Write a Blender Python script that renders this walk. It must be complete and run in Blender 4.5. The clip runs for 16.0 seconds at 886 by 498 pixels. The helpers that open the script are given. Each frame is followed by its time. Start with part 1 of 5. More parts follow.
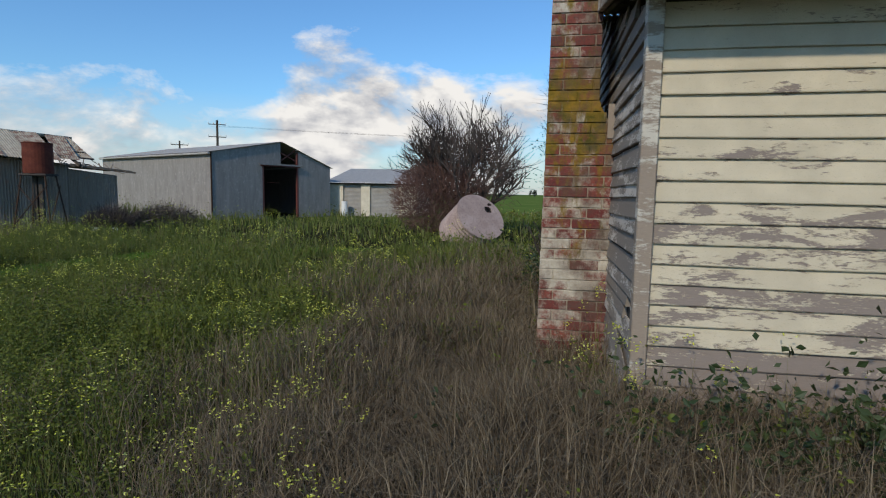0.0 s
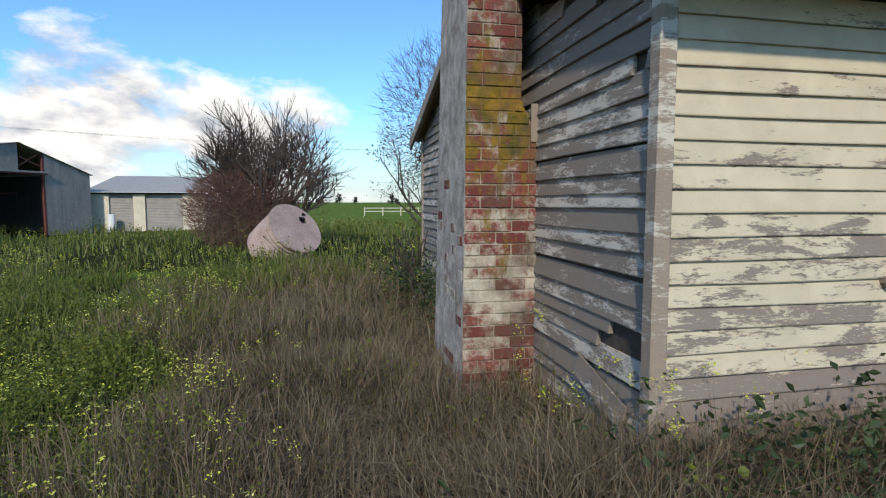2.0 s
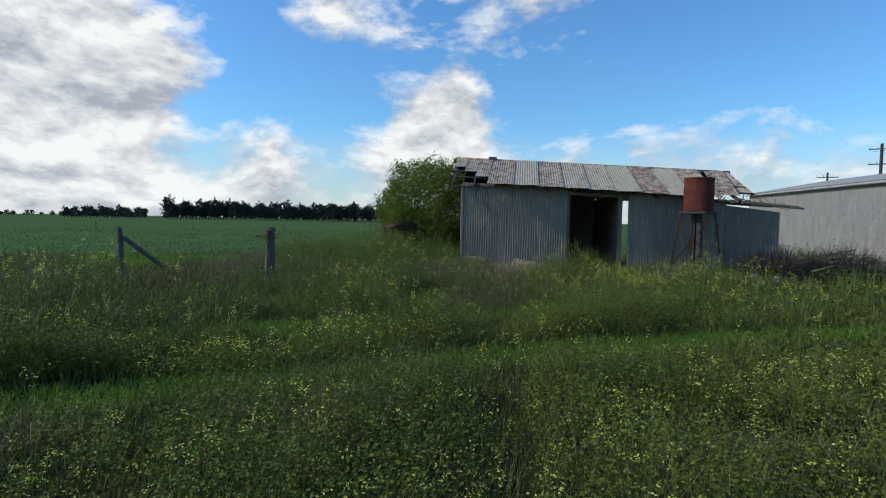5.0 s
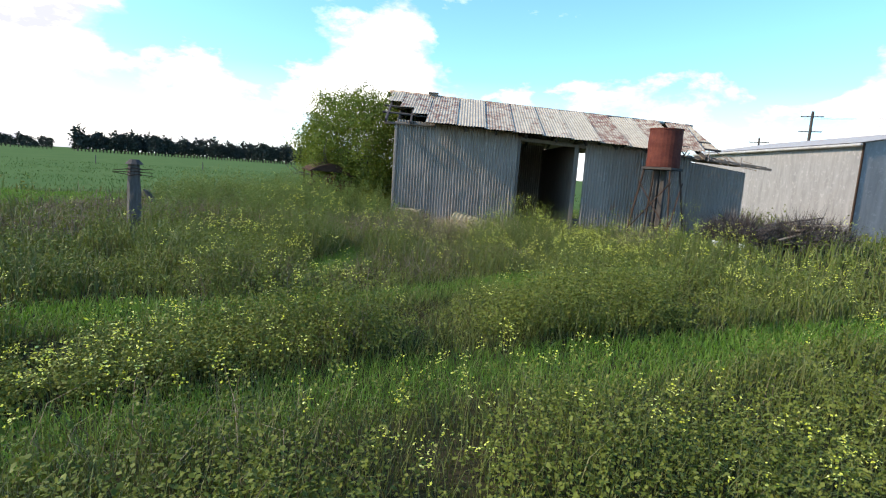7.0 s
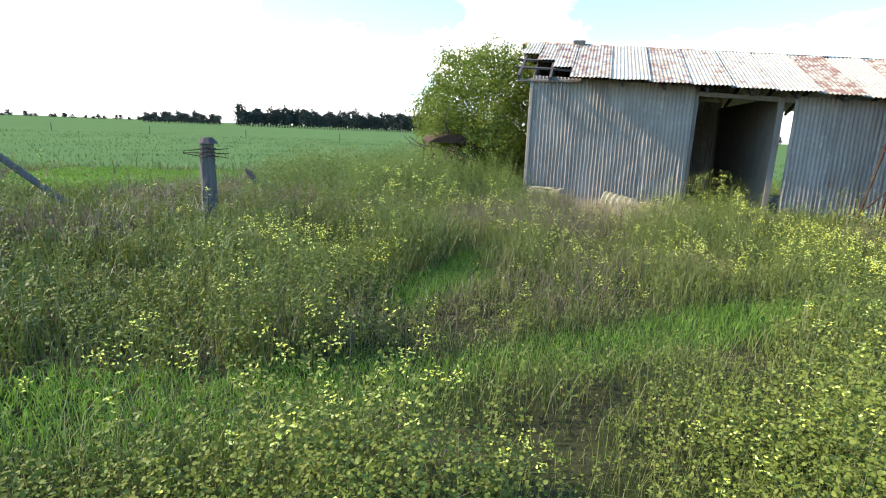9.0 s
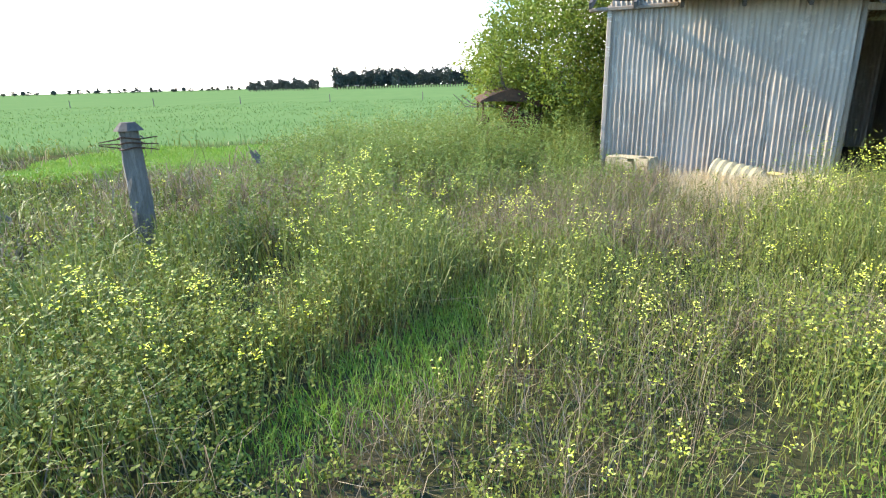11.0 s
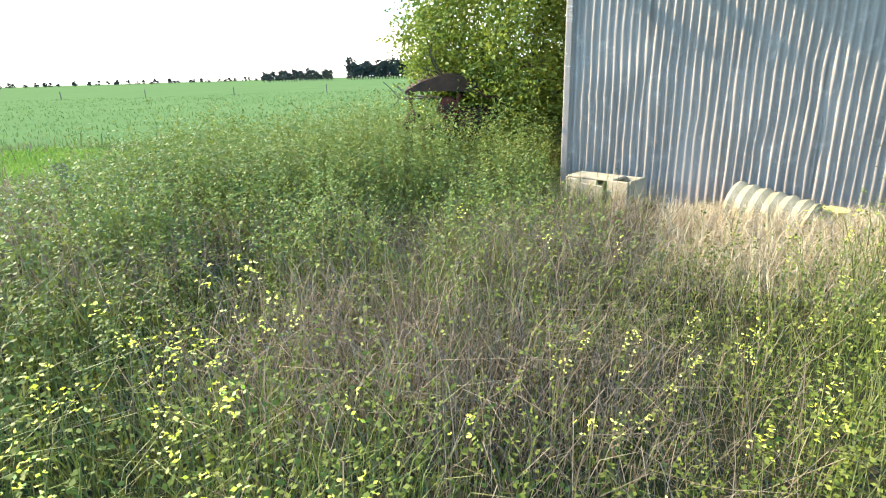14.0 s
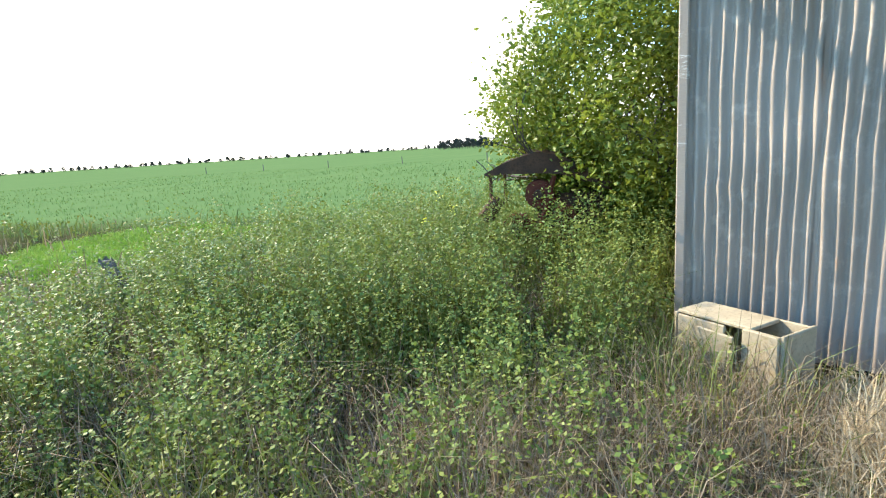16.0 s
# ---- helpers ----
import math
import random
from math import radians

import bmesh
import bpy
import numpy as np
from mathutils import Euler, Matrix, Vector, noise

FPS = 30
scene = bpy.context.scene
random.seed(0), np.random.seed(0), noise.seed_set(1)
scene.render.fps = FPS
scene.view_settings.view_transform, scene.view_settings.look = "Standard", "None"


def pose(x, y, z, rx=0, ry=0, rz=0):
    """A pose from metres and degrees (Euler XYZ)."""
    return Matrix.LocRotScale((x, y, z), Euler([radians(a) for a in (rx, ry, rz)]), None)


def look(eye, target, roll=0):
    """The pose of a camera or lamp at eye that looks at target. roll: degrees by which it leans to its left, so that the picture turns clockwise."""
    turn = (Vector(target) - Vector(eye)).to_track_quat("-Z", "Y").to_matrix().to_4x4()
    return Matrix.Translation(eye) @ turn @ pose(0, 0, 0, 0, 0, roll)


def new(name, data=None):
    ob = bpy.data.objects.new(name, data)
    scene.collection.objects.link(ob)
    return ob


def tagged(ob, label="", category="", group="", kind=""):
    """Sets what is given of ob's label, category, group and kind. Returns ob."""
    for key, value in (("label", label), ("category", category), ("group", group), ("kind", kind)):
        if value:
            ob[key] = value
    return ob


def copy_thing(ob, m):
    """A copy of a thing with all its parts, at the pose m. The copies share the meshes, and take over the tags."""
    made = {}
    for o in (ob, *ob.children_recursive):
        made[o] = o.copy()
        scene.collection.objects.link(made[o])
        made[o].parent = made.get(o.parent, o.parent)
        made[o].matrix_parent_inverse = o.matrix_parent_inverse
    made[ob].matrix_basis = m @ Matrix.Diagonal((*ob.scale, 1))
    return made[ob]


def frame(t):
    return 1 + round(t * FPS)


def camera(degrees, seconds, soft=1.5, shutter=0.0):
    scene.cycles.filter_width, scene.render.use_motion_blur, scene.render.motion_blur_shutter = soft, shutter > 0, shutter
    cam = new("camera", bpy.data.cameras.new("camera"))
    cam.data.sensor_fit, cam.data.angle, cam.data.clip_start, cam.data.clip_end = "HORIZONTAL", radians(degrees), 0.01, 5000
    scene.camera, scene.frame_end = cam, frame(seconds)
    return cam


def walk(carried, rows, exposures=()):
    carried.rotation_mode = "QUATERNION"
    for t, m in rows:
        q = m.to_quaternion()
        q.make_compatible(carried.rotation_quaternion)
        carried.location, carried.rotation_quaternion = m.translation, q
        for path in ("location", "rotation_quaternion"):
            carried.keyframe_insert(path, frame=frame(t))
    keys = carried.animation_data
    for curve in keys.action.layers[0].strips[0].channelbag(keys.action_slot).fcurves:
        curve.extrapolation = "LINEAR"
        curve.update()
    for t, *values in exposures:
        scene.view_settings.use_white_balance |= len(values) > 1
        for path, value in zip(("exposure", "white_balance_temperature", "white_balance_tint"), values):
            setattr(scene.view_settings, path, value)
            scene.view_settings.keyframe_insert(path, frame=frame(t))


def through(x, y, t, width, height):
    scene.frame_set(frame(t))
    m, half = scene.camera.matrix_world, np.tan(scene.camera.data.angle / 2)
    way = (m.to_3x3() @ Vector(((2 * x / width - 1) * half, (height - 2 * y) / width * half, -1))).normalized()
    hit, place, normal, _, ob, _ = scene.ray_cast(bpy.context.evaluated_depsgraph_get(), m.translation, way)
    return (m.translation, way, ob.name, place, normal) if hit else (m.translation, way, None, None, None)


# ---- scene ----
cam = camera(78.0, 16.0, soft=1.15)
# seconds, eye x y z, yaw, pitch, roll
ROWS = [
    (0.0, 0.111, 0.443, 1.476, 10.33, -5.83, -0.97),
    (0.5, -0.161, 0.718, 1.450, -0.45, -3.27, -3.41),
    (1.0, -0.397, 0.917, 1.488, 2.16, -4.04, -2.10),
    (1.5, -0.585, 1.080, 1.520, -6.29, -4.40, 0.51),
    (2.0, -0.824, 1.268, 1.502, -11.74, -4.89, 0.01),
    (2.5, -1.067, 1.636, 1.598, 2.49, -3.30, 1.23),
    (3.0, -1.451, 2.060, 1.623, 20.91, -2.96, -1.70),
    (3.5, -1.889, 2.232, 1.616, 38.31, -3.00, -1.72),
    (4.0, -2.356, 2.390, 1.556, 60.91, 1.82, -3.04),
    (4.5, -2.785, 2.626, 1.493, 76.81, -0.57, -2.34),
    (5.0, -3.234, 2.857, 1.478, 69.69, -2.95, -1.01),
    (5.2, -3.421, 2.968, 1.473, 65.52, -3.28, -2.07),
    (7.3, -5.771, 4.113, 1.397, 63.99, -8.85, -3.83),
    (7.5, -6.003, 4.260, 1.410, 67.01, -9.37, -2.99),
    (8.0, -6.580, 4.510, 1.425, 67.29, -10.75, -2.31),
    (8.2, -6.838, 4.545, 1.462, 69.21, -10.96, -1.67),
    (10.3, -9.427, 5.816, 1.485, 85.22, -15.32, -1.67),
    (10.5, -9.681, 5.957, 1.508, 84.80, -15.79, 0.93),
    (11.0, -10.189, 6.253, 1.554, 86.68, -16.84, 1.47),
    (11.5, -10.652, 6.514, 1.556, 85.27, -16.67, 2.16),
    (12.0, -11.157, 6.830, 1.507, 83.10, -16.98, 2.84),
    (12.5, -11.660, 7.156, 1.495, 85.81, -16.88, 2.63),
    (13.0, -12.242, 7.383, 1.447, 86.09, -16.54, -0.75),
    (13.5, -12.651, 7.558, 1.393, 87.38, -17.37, 0.97),
    (14.0, -13.176, 7.924, 1.416, 88.50, -17.74, 1.65),
    (14.5, -13.728, 8.200, 1.471, 84.42, -19.51, -1.68),
    (15.0, -14.287, 8.425, 1.584, 93.62, -16.34, 1.41),
    (15.5, -14.844, 8.648, 1.608, 102.29, -12.22, 0.76),
    (16.0, -15.019, 8.856, 1.532, 105.85, -10.56, 3.49),
]
walk(cam, [(t, pose(x, y, z, 90 + pitch, roll, yaw)) for t, x, y, z, yaw, pitch, roll in ROWS],
     [(0.0, -0.95, 6800, 10), (0.5, -0.68, 6800, 10), (2.0, -0.55, 6800, 10), (2.5, -0.4, 6700, 9), (3.5, -0.5, 6500, 8), (4.5, -0.8, 6450, 7), (5.2, -0.85, 6400, 7), (7.3, 0.45, 7100, 12), (8.2, 0.75, 7100, 12),
      (10.3, 1.52, 7450, 10), (12.5, 1.85, 7500, 10), (14.5, 1.72, 7650, 9), (16.0, 1.52, 7600, 9)])

# ---- world and sun ----
SUN_AZ, SUN_EL = 253.0, 34.0
sun = new("sun", bpy.data.lights.new("sun", "SUN"))
sun.data.energy, sun.data.angle, sun.data.color = 5.0, radians(2.2), (1.0, 0.93, 0.8)
_s = Vector((math.cos(radians(SUN_AZ)) * math.cos(radians(SUN_EL)), math.sin(radians(SUN_AZ)) * math.cos(radians(SUN_EL)), math.sin(radians(SUN_EL))))
sun.matrix_world = look(_s * 50, (0, 0, 0))


class Nodes:
    """Short hand for building a node tree."""

    def __init__(self, tree):
        self.t = tree
        tree.nodes.clear()

    def n(self, kind, **kw):
        nd = self.t.nodes.new(kind)
        for k, v in kw.items():
            if k == "op":
                nd.operation = v
            elif k == "blend":
                nd.data_type, nd.blend_type = "RGBA", v
        return nd

    def link(self, a, b):
        self.t.links.new(a, b)

    def put(self, sock, v):
        if isinstance(v, bpy.types.NodeSocket):
            self.link(v, sock)
        else:
            sock.default_value = v

    def math(self, op, a, b=0.0, clamp=False):
        nd = self.n("ShaderNodeMath", op=op)
        nd.use_clamp = clamp
        self.put(nd.inputs[0], a)
        self.put(nd.inputs[1], b)
        return nd.outputs[0]

    def mix(self, fac, a, b, blend="MIX"):
        nd = self.n("ShaderNodeMix", blend=blend)
        self.put(nd.inputs[0], fac)
        for s, v in ((nd.inputs[6], a), (nd.inputs[7], b)):
            self.put(s, (*v, 1) if isinstance(v, tuple) and len(v) == 3 else v)
        return nd.outputs[2]

    def noise(self, scale, vec=None, detail=4.0, rough=0.55, dist=0.0):
        nd = self.n("ShaderNodeTexNoise")
        nd.inputs["Scale"].default_value, nd.inputs["Detail"].default_value = scale, detail
        nd.inputs["Roughness"].default_value, nd.inputs["Distortion"].default_value = rough, dist
        if vec is not None:
            self.link(vec, nd.inputs["Vector"])
        return nd.outputs["Fac"]

    def ramp(self, fac, lo, hi, a=0.0, b=1.0):
        nd = self.n("ShaderNodeMapRange")
        nd.clamp = True
        self.put(nd.inputs[0], fac)
        for i, v in ((1, lo), (2, hi), (3, a), (4, b)):
            nd.inputs[i].default_value = v
        return nd.outputs[0]

    def scaled(self, vec, xyz):
        nd = self.n("ShaderNodeMapping")
        self.link(vec, nd.inputs[0])
        nd.inputs["Scale"].default_value = xyz
        return nd.outputs[0]


world = bpy.data.worlds.new("sky")
scene.world = world
world.use_nodes = True
w = Nodes(world.node_tree)
sky = w.n("ShaderNodeTexSky")
sky.sky_type, sky.sun_disc = "NISHITA", False
sky.sun_elevation, sky.sun_rotation = radians(SUN_EL), radians(90 - SUN_AZ)
sky.air_density, sky.dust_density, sky.ozone_density = 1.2, 0.3, 2.2
coord = w.n("ShaderNodeTexCoord").outputs["Generated"]
sep = w.n("ShaderNodeSeparateXYZ")
w.link(coord, sep.inputs[0])
elev = sep.outputs[2]
stretched = w.scaled(coord, (1, 1, 2.0))


def cloud_density(vec):
    return w.math("ADD", w.math("MULTIPLY", w.noise(4.0, vec, 9.0, 0.58, 0.3), 0.8), w.math("MULTIPLY", w.noise(13.0, vec, 6.0, 0.6), 0.28))


shifted = w.n("ShaderNodeMapping")
w.link(stretched, shifted.inputs[0])
shifted.inputs["Location"].default_value = (0.0, 0.0, 0.06)
here, above = cloud_density(stretched), cloud_density(shifted.outputs[0])
dens = w.math("ADD", w.math("ADD", here, w.ramp(elev, 0.0, 0.22, 0.11, -0.12)), w.ramp(elev, 0.45, 0.75, 0.0, 0.04))
# cumulus heaps: azimuth, elevation, half-size in degrees, weight
for az, el, size, weight in ((112, 9, 8, .2), (104, 9.5, 7, .16), (96, 9, 9, .22), (163, 10.5, 9, .26), (158, 8.5, 8, .2), (150, 24, 13, .2), (128, 24, 7, .15), (166, 23, 8, .17), (114, 23, 6, .12), (-168, 18, 12, .24), (-164, 9, 14, .26), (-178, 5, 12, .16), (135, 21, 5, .1), (-152, 14, 22, .16), (172, 19, 6, .1), (122, 4, 17, .13), (142, 6, 11, .12)):
    d = Vector((math.cos(radians(az)) * math.cos(radians(el)), math.sin(radians(az)) * math.cos(radians(el)), math.sin(radians(el))))
    dot = w.n("ShaderNodeVectorMath", op="DOT_PRODUCT")
    w.link(coord, dot.inputs[0])
    dot.inputs[1].default_value = d
    dens = w.math("ADD", dens, w.ramp(dot.outputs["Value"], math.cos(radians(size)), 1.0, 0.0, weight))
mask = w.ramp(dens, 0.60, 0.74)
lit = w.ramp(w.math("SUBTRACT", here, above), -0.10, 0.07)
cloud = w.mix(lit, (5.4, 5.8, 6.8), (12.5, 12.5, 12.5))
blue = w.mix(1.0, sky.outputs[0], (0.98, 1.62, 2.25), "MULTIPLY")
haze = w.ramp(elev, 0.0, 0.16, 0.75, 0.0)
blue = w.mix(haze, blue, (7.9, 8.4, 9.0))
colour = w.mix(mask, blue, cloud)
bg = w.n("ShaderNodeBackground")
w.link(colour, bg.inputs[0])
bg.inputs[1].default_value = 0.135
w.link(bg.outputs[0], w.n("ShaderNodeOutputWorld").inputs[0])


# ---- materials ----
def material(name, build, rough=0.8, metal=0.0, bump=0.0, bump_scale=60.0, spec=0.4):
    """build(k, vec) gives a colour socket or tuple, and optionally a height socket for the bump."""
    m = bpy.data.materials.new(name)
    m.use_nodes = True
    k = Nodes(m.node_tree)
    bs = k.n("ShaderNodeBsdfPrincipled")
    k.link(bs.outputs[0], k.n("ShaderNodeOutputMaterial").inputs[0])
    vec = k.n("ShaderNodeNewGeometry").outputs["Position"]
    got = build(k, vec)
    col, height = got if isinstance(got, tuple) and len(got) == 2 else (got, None)
    k.put(bs.inputs["Base Color"], (*col, 1) if isinstance(col, tuple) else col)
    k.put(bs.inputs["Roughness"], rough)
    bs.inputs["Metallic"].default_value = metal
    bs.inputs["Specular IOR Level"].default_value = spec
    if bump:
        b = k.n("ShaderNodeBump")
        b.inputs["Strength"].default_value = bump
        b.inputs["Distance"].default_value = 0.01
        k.link(height if height is not None else k.noise(bump_scale, vec, 5.0), b.inputs["Height"])
        k.link(b.outputs[0], bs.inputs["Normal"])
    return m


def island(k):
    return k.n("ShaderNodeNewGeometry").outputs["Random Per Island"]


def objrand(k):
    return k.n("ShaderNodeObjectInfo").outputs["Random"]


def leafy(name, a, b, c, rough=0.6, shine=0.15, through=0.4):
    """Leaves and blades: three colours shared out by island and by broad patches, with light passing through."""
    m = bpy.data.materials.new(name)
    m.use_nodes = True
    k = Nodes(m.node_tree)
    vec = k.n("ShaderNodeNewGeometry").outputs["Position"]
    col = k.mix(k.ramp(k.noise(0.9, vec, 3.0), 0.35, 0.65), a, b)
    col = k.mix(k.ramp(island(k), 0.45, 1.0), col, c)
    bs = k.n("ShaderNodeBsdfPrincipled")
    k.link(col, bs.inputs["Base Color"])
    bs.inputs["Roughness"].default_value, bs.inputs["Specular IOR Level"].default_value = rough, shine
    tr = k.n("ShaderNodeBsdfTranslucent")
    k.link(col, tr.inputs[0])
    mx = k.n("ShaderNodeMixShader")
    mx.inputs[0].default_value = through
    k.link(bs.outputs[0], mx.inputs[1])
    k.link(tr.outputs[0], mx.inputs[2])
    k.link(mx.outputs[0], k.n("ShaderNodeOutputMaterial").inputs[0])
    return m


def m_paint(name, paint, wood, lo, hi, low_wear):
    """Peeling paint over weathered boards; more of it is lost near the ground."""
    def build(k, vec):
        z = k.n("ShaderNodeSeparateXYZ")
        k.link(vec, z.inputs[0])
        st = k.scaled(vec, (1.0, 1.0, 4.0))
        big = k.noise(2.6, st, 6.0, 0.7, 0.4)
        fine = k.noise(26.0, st, 6.0, 0.7)
        wear = k.math("ADD", k.math("MULTIPLY", big, 0.7), k.math("MULTIPLY", fine, 0.3))
        wear = k.math("ADD", wear, k.ramp(z.outputs[2], 0.4, 2.0, low_wear, 0.0))
        wear = k.math("ADD", wear, k.math("MULTIPLY", k.math("SUBTRACT", objrand(k), 0.5), 0.12))
        gone = k.ramp(wear, lo, hi)
        grain = k.noise(14.0, k.scaled(vec, (2.0, 2.0, 30.0)), 5.0, 0.7)
        bare = k.mix(grain, wood, tuple(c * 1.9 for c in wood))
        coat = k.mix(k.ramp(k.noise(5.0, vec, 6.0), 0.3, 0.7), paint, tuple(c * 0.8 for c in paint))
        coat = k.mix(k.ramp(k.noise(120.0, st, 3.0), 0.62, 0.7), coat, tuple(c * 0.6 for c in paint))
        hgt = k.math("ADD", k.math("MULTIPLY", gone, -0.5), k.math("MULTIPLY", grain, 0.3))
        return k.mix(gone, coat, bare), hgt
    return material(name, build, 0.75, bump=0.5)


def m_iron(name, base, rust_amt=0.5, stain=(0.16, 0.075, 0.035), rough=0.5, metal=0.6):
    """Galvanised sheet gone dull, with rust runs and pale bloom."""
    def build(k, vec):
        run = k.noise(1.6, k.scaled(vec, (3.0, 3.0, 0.5)), 6.0, 0.65, 0.3)
        blot = k.noise(7.0, vec, 6.0, 0.65)
        c = k.mix(k.ramp(run, 0.3, 0.7), base, tuple(x * 0.66 for x in base))
        c = k.mix(k.ramp(blot, 0.55, 0.75), c, tuple(min(1, x * 1.3) for x in base))
        c = k.mix(k.math("MULTIPLY", k.math("SUBTRACT", objrand(k), 0.3, True), 0.45), c, tuple(x * 0.55 for x in base))
        r = k.math("ADD", k.math("MULTIPLY", run, 0.55), k.math("MULTIPLY", blot, 0.45))
        r = k.math("ADD", r, k.math("MULTIPLY", k.math("SUBTRACT", objrand(k), 0.5), 0.16))
        c = k.mix(k.ramp(r, 0.66 - 0.22 * rust_amt, 0.76 - 0.22 * rust_amt), c, k.mix(k.noise(30.0, vec), stain, tuple(x * 2.2 for x in stain)))
        return c
    return material(name, build, rough, metal, 0.15, 40.0)


def m_two(name, a, b, scale=6.0, rough=0.85, bump=0.3, bscale=50.0, stretch=(1, 1, 1), metal=0.0):
    def build(k, vec):
        v = k.scaled(vec, stretch)
        c = k.mix(k.ramp(k.noise(scale, v, 6.0, 0.65), 0.32, 0.68), a, b)
        return k.mix(k.ramp(k.noise(scale * 9, v, 4.0), 0.5, 0.8), c, tuple(x * 0.8 for x in a))
    return material(name, build, rough, metal, bump, bscale, 0.18)


CREAM = m_paint("cream_paint", (0.58, 0.5, 0.36), (0.15, 0.12, 0.10), 0.58, 0.62, 0.16)
GREYBOARD = m_paint("grey_paint", (0.58, 0.52, 0.445), (0.145, 0.122, 0.1), 0.44, 0.50, 0.04)
TRIM = m_paint("trim_paint", (0.6, 0.55, 0.46), (0.19, 0.15, 0.115), 0.44, 0.5, 0.12)
WOOD = m_two("old_wood", (0.15, 0.112, 0.08), (0.25, 0.2, 0.155), 3.0, 0.9, 0.5, 30.0, (8, 8, 0.6))
OLDPOST = m_two("split_post_wood", (0.075, 0.065, 0.055), (0.15, 0.13, 0.11), 4.0, 0.95, 0.6, 30.0, (6, 6, 0.6))
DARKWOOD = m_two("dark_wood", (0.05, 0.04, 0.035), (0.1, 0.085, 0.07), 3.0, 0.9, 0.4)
IRON = m_iron("galvanised_iron", (0.33, 0.26, 0.2), 0.16, rough=0.55, metal=0.05)
ROOFIRON = m_iron("roof_iron", (0.5, 0.42, 0.3), 0.7, (0.12, 0.055, 0.032), 0.65, 0.0)
SHEDIRON = m_iron("grey_sheet", (0.3, 0.275, 0.25), 0.0, rough=0.7, metal=0.0)
SHEDROOF = m_iron("pale_roof_sheet", (0.47, 0.44, 0.4), 0.15, rough=0.8, metal=0.0)
RUST = m_two("rust", (0.085, 0.02, 0.014), (0.15, 0.042, 0.024), 5.0, 0.8, 0.4)
DARKRUST = m_two("dark_rust", (0.042, 0.024, 0.016), (0.08, 0.04, 0.022), 4.0, 0.85, 0.4)
PALERUST = m_two("pale_rusted_tank", (0.27, 0.195, 0.17), (0.4, 0.31, 0.275), 2.0, 0.75, 0.3)
RENDERED = m_two("cement_render", (0.22, 0.18, 0.155), (0.56, 0.5, 0.43), 7.0, 0.95, 0.6, 25.0)
DOORPAINT = m_two("door_paint", (0.27, 0.25, 0.225), (0.35, 0.33, 0.3), 2.5, 0.7, 0.15)
BLOCK = m_two("cream_block", (0.55, 0.48, 0.36), (0.68, 0.62, 0.5), 3.0, 0.9, 0.3)
# near-black: puts the sheds' indoor shade into the floor colour; also used on cables
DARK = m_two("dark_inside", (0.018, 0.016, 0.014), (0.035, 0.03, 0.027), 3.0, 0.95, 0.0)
STEEL = m_two("red_steel", (0.11, 0.035, 0.03), (0.16, 0.06, 0.05), 6.0, 0.7, 0.1)
BOX = m_two("weathered_tin", (0.26, 0.21, 0.135), (0.38, 0.315, 0.21), 4.0, 0.75, 0.2)
DRUM = m_two("faded_plastic", (0.2, 0.17, 0.1), (0.32, 0.275, 0.175), 5.0, 0.6, 0.1)
YELLOW = m_two("yellow_plastic", (0.62, 0.45, 0.12), (0.66, 0.5, 0.2), 5.0, 0.5, 0.1)
WHITE = m_two("white_enamel", (0.7, 0.7, 0.68), (0.8, 0.8, 0.78), 5.0, 0.5, 0.05)
BARK = m_two("bark", (0.06, 0.048, 0.042), (0.12, 0.1, 0.09), 9.0, 0.95, 0.5, 40.0)
TWIG = m_two("red_brown_twigs", (0.12, 0.062, 0.05), (0.18, 0.11, 0.09), 3.0, 0.95, 0.0)


def masonry(base):
    """Brick or mortar under flaking limewash and patches of yellow-green moss."""
    def build(k, vec):
        z = k.n("ShaderNodeSeparateXYZ")
        k.link(vec, z.inputs[0])
        if base == "brick":
            c = k.mix(objrand(k), (0.14, 0.038, 0.034), (0.27, 0.08, 0.058))
            c = k.mix(k.ramp(k.noise(40.0, vec, 5.0), 0.45, 0.7), c, (0.11, 0.045, 0.04))
            bias = k.math("MULTIPLY", k.math("SUBTRACT", objrand(k), 0.5), 0.16)
        else:
            c = k.mix(k.ramp(k.noise(12.0, vec, 5.0), 0.35, 0.65), (0.2, 0.135, 0.1), (0.36, 0.3, 0.22))
            bias = 0.03
        lime = k.math("ADD", k.math("ADD", k.noise(4.2, vec, 8.0, 0.75), bias), k.ramp(k.math("ABSOLUTE", k.math("SUBTRACT", z.outputs[2], 0.95)), 0.1, 0.6, 0.08, 0.0))
        c = k.mix(k.ramp(lime, 0.48, 0.62), c, k.mix(k.noise(22.0, vec, 4.0), (0.3, 0.26, 0.2), (0.58, 0.52, 0.43)))
        moss = k.math("ADD", k.noise(4.0, k.scaled(vec, (1.6, 1.6, 0.6)), 8.0, 0.7, 0.4), k.math("MULTIPLY", k.math("ABSOLUTE", k.math("SUBTRACT", z.outputs[2], 2.2)), -0.17))
        c = k.mix(k.ramp(moss, 0.39, 0.5), c, k.mix(k.ramp(k.noise(7.0, vec, 6.0, 0.7), 0.35, 0.65), (0.075, 0.07, 0.015), (0.26, 0.155, 0.025)))
        return k.mix(k.ramp(k.noise(3.0, vec, 8.0, 0.65), 0.46, 0.7), c, (0.1, 0.07, 0.055))
    return build


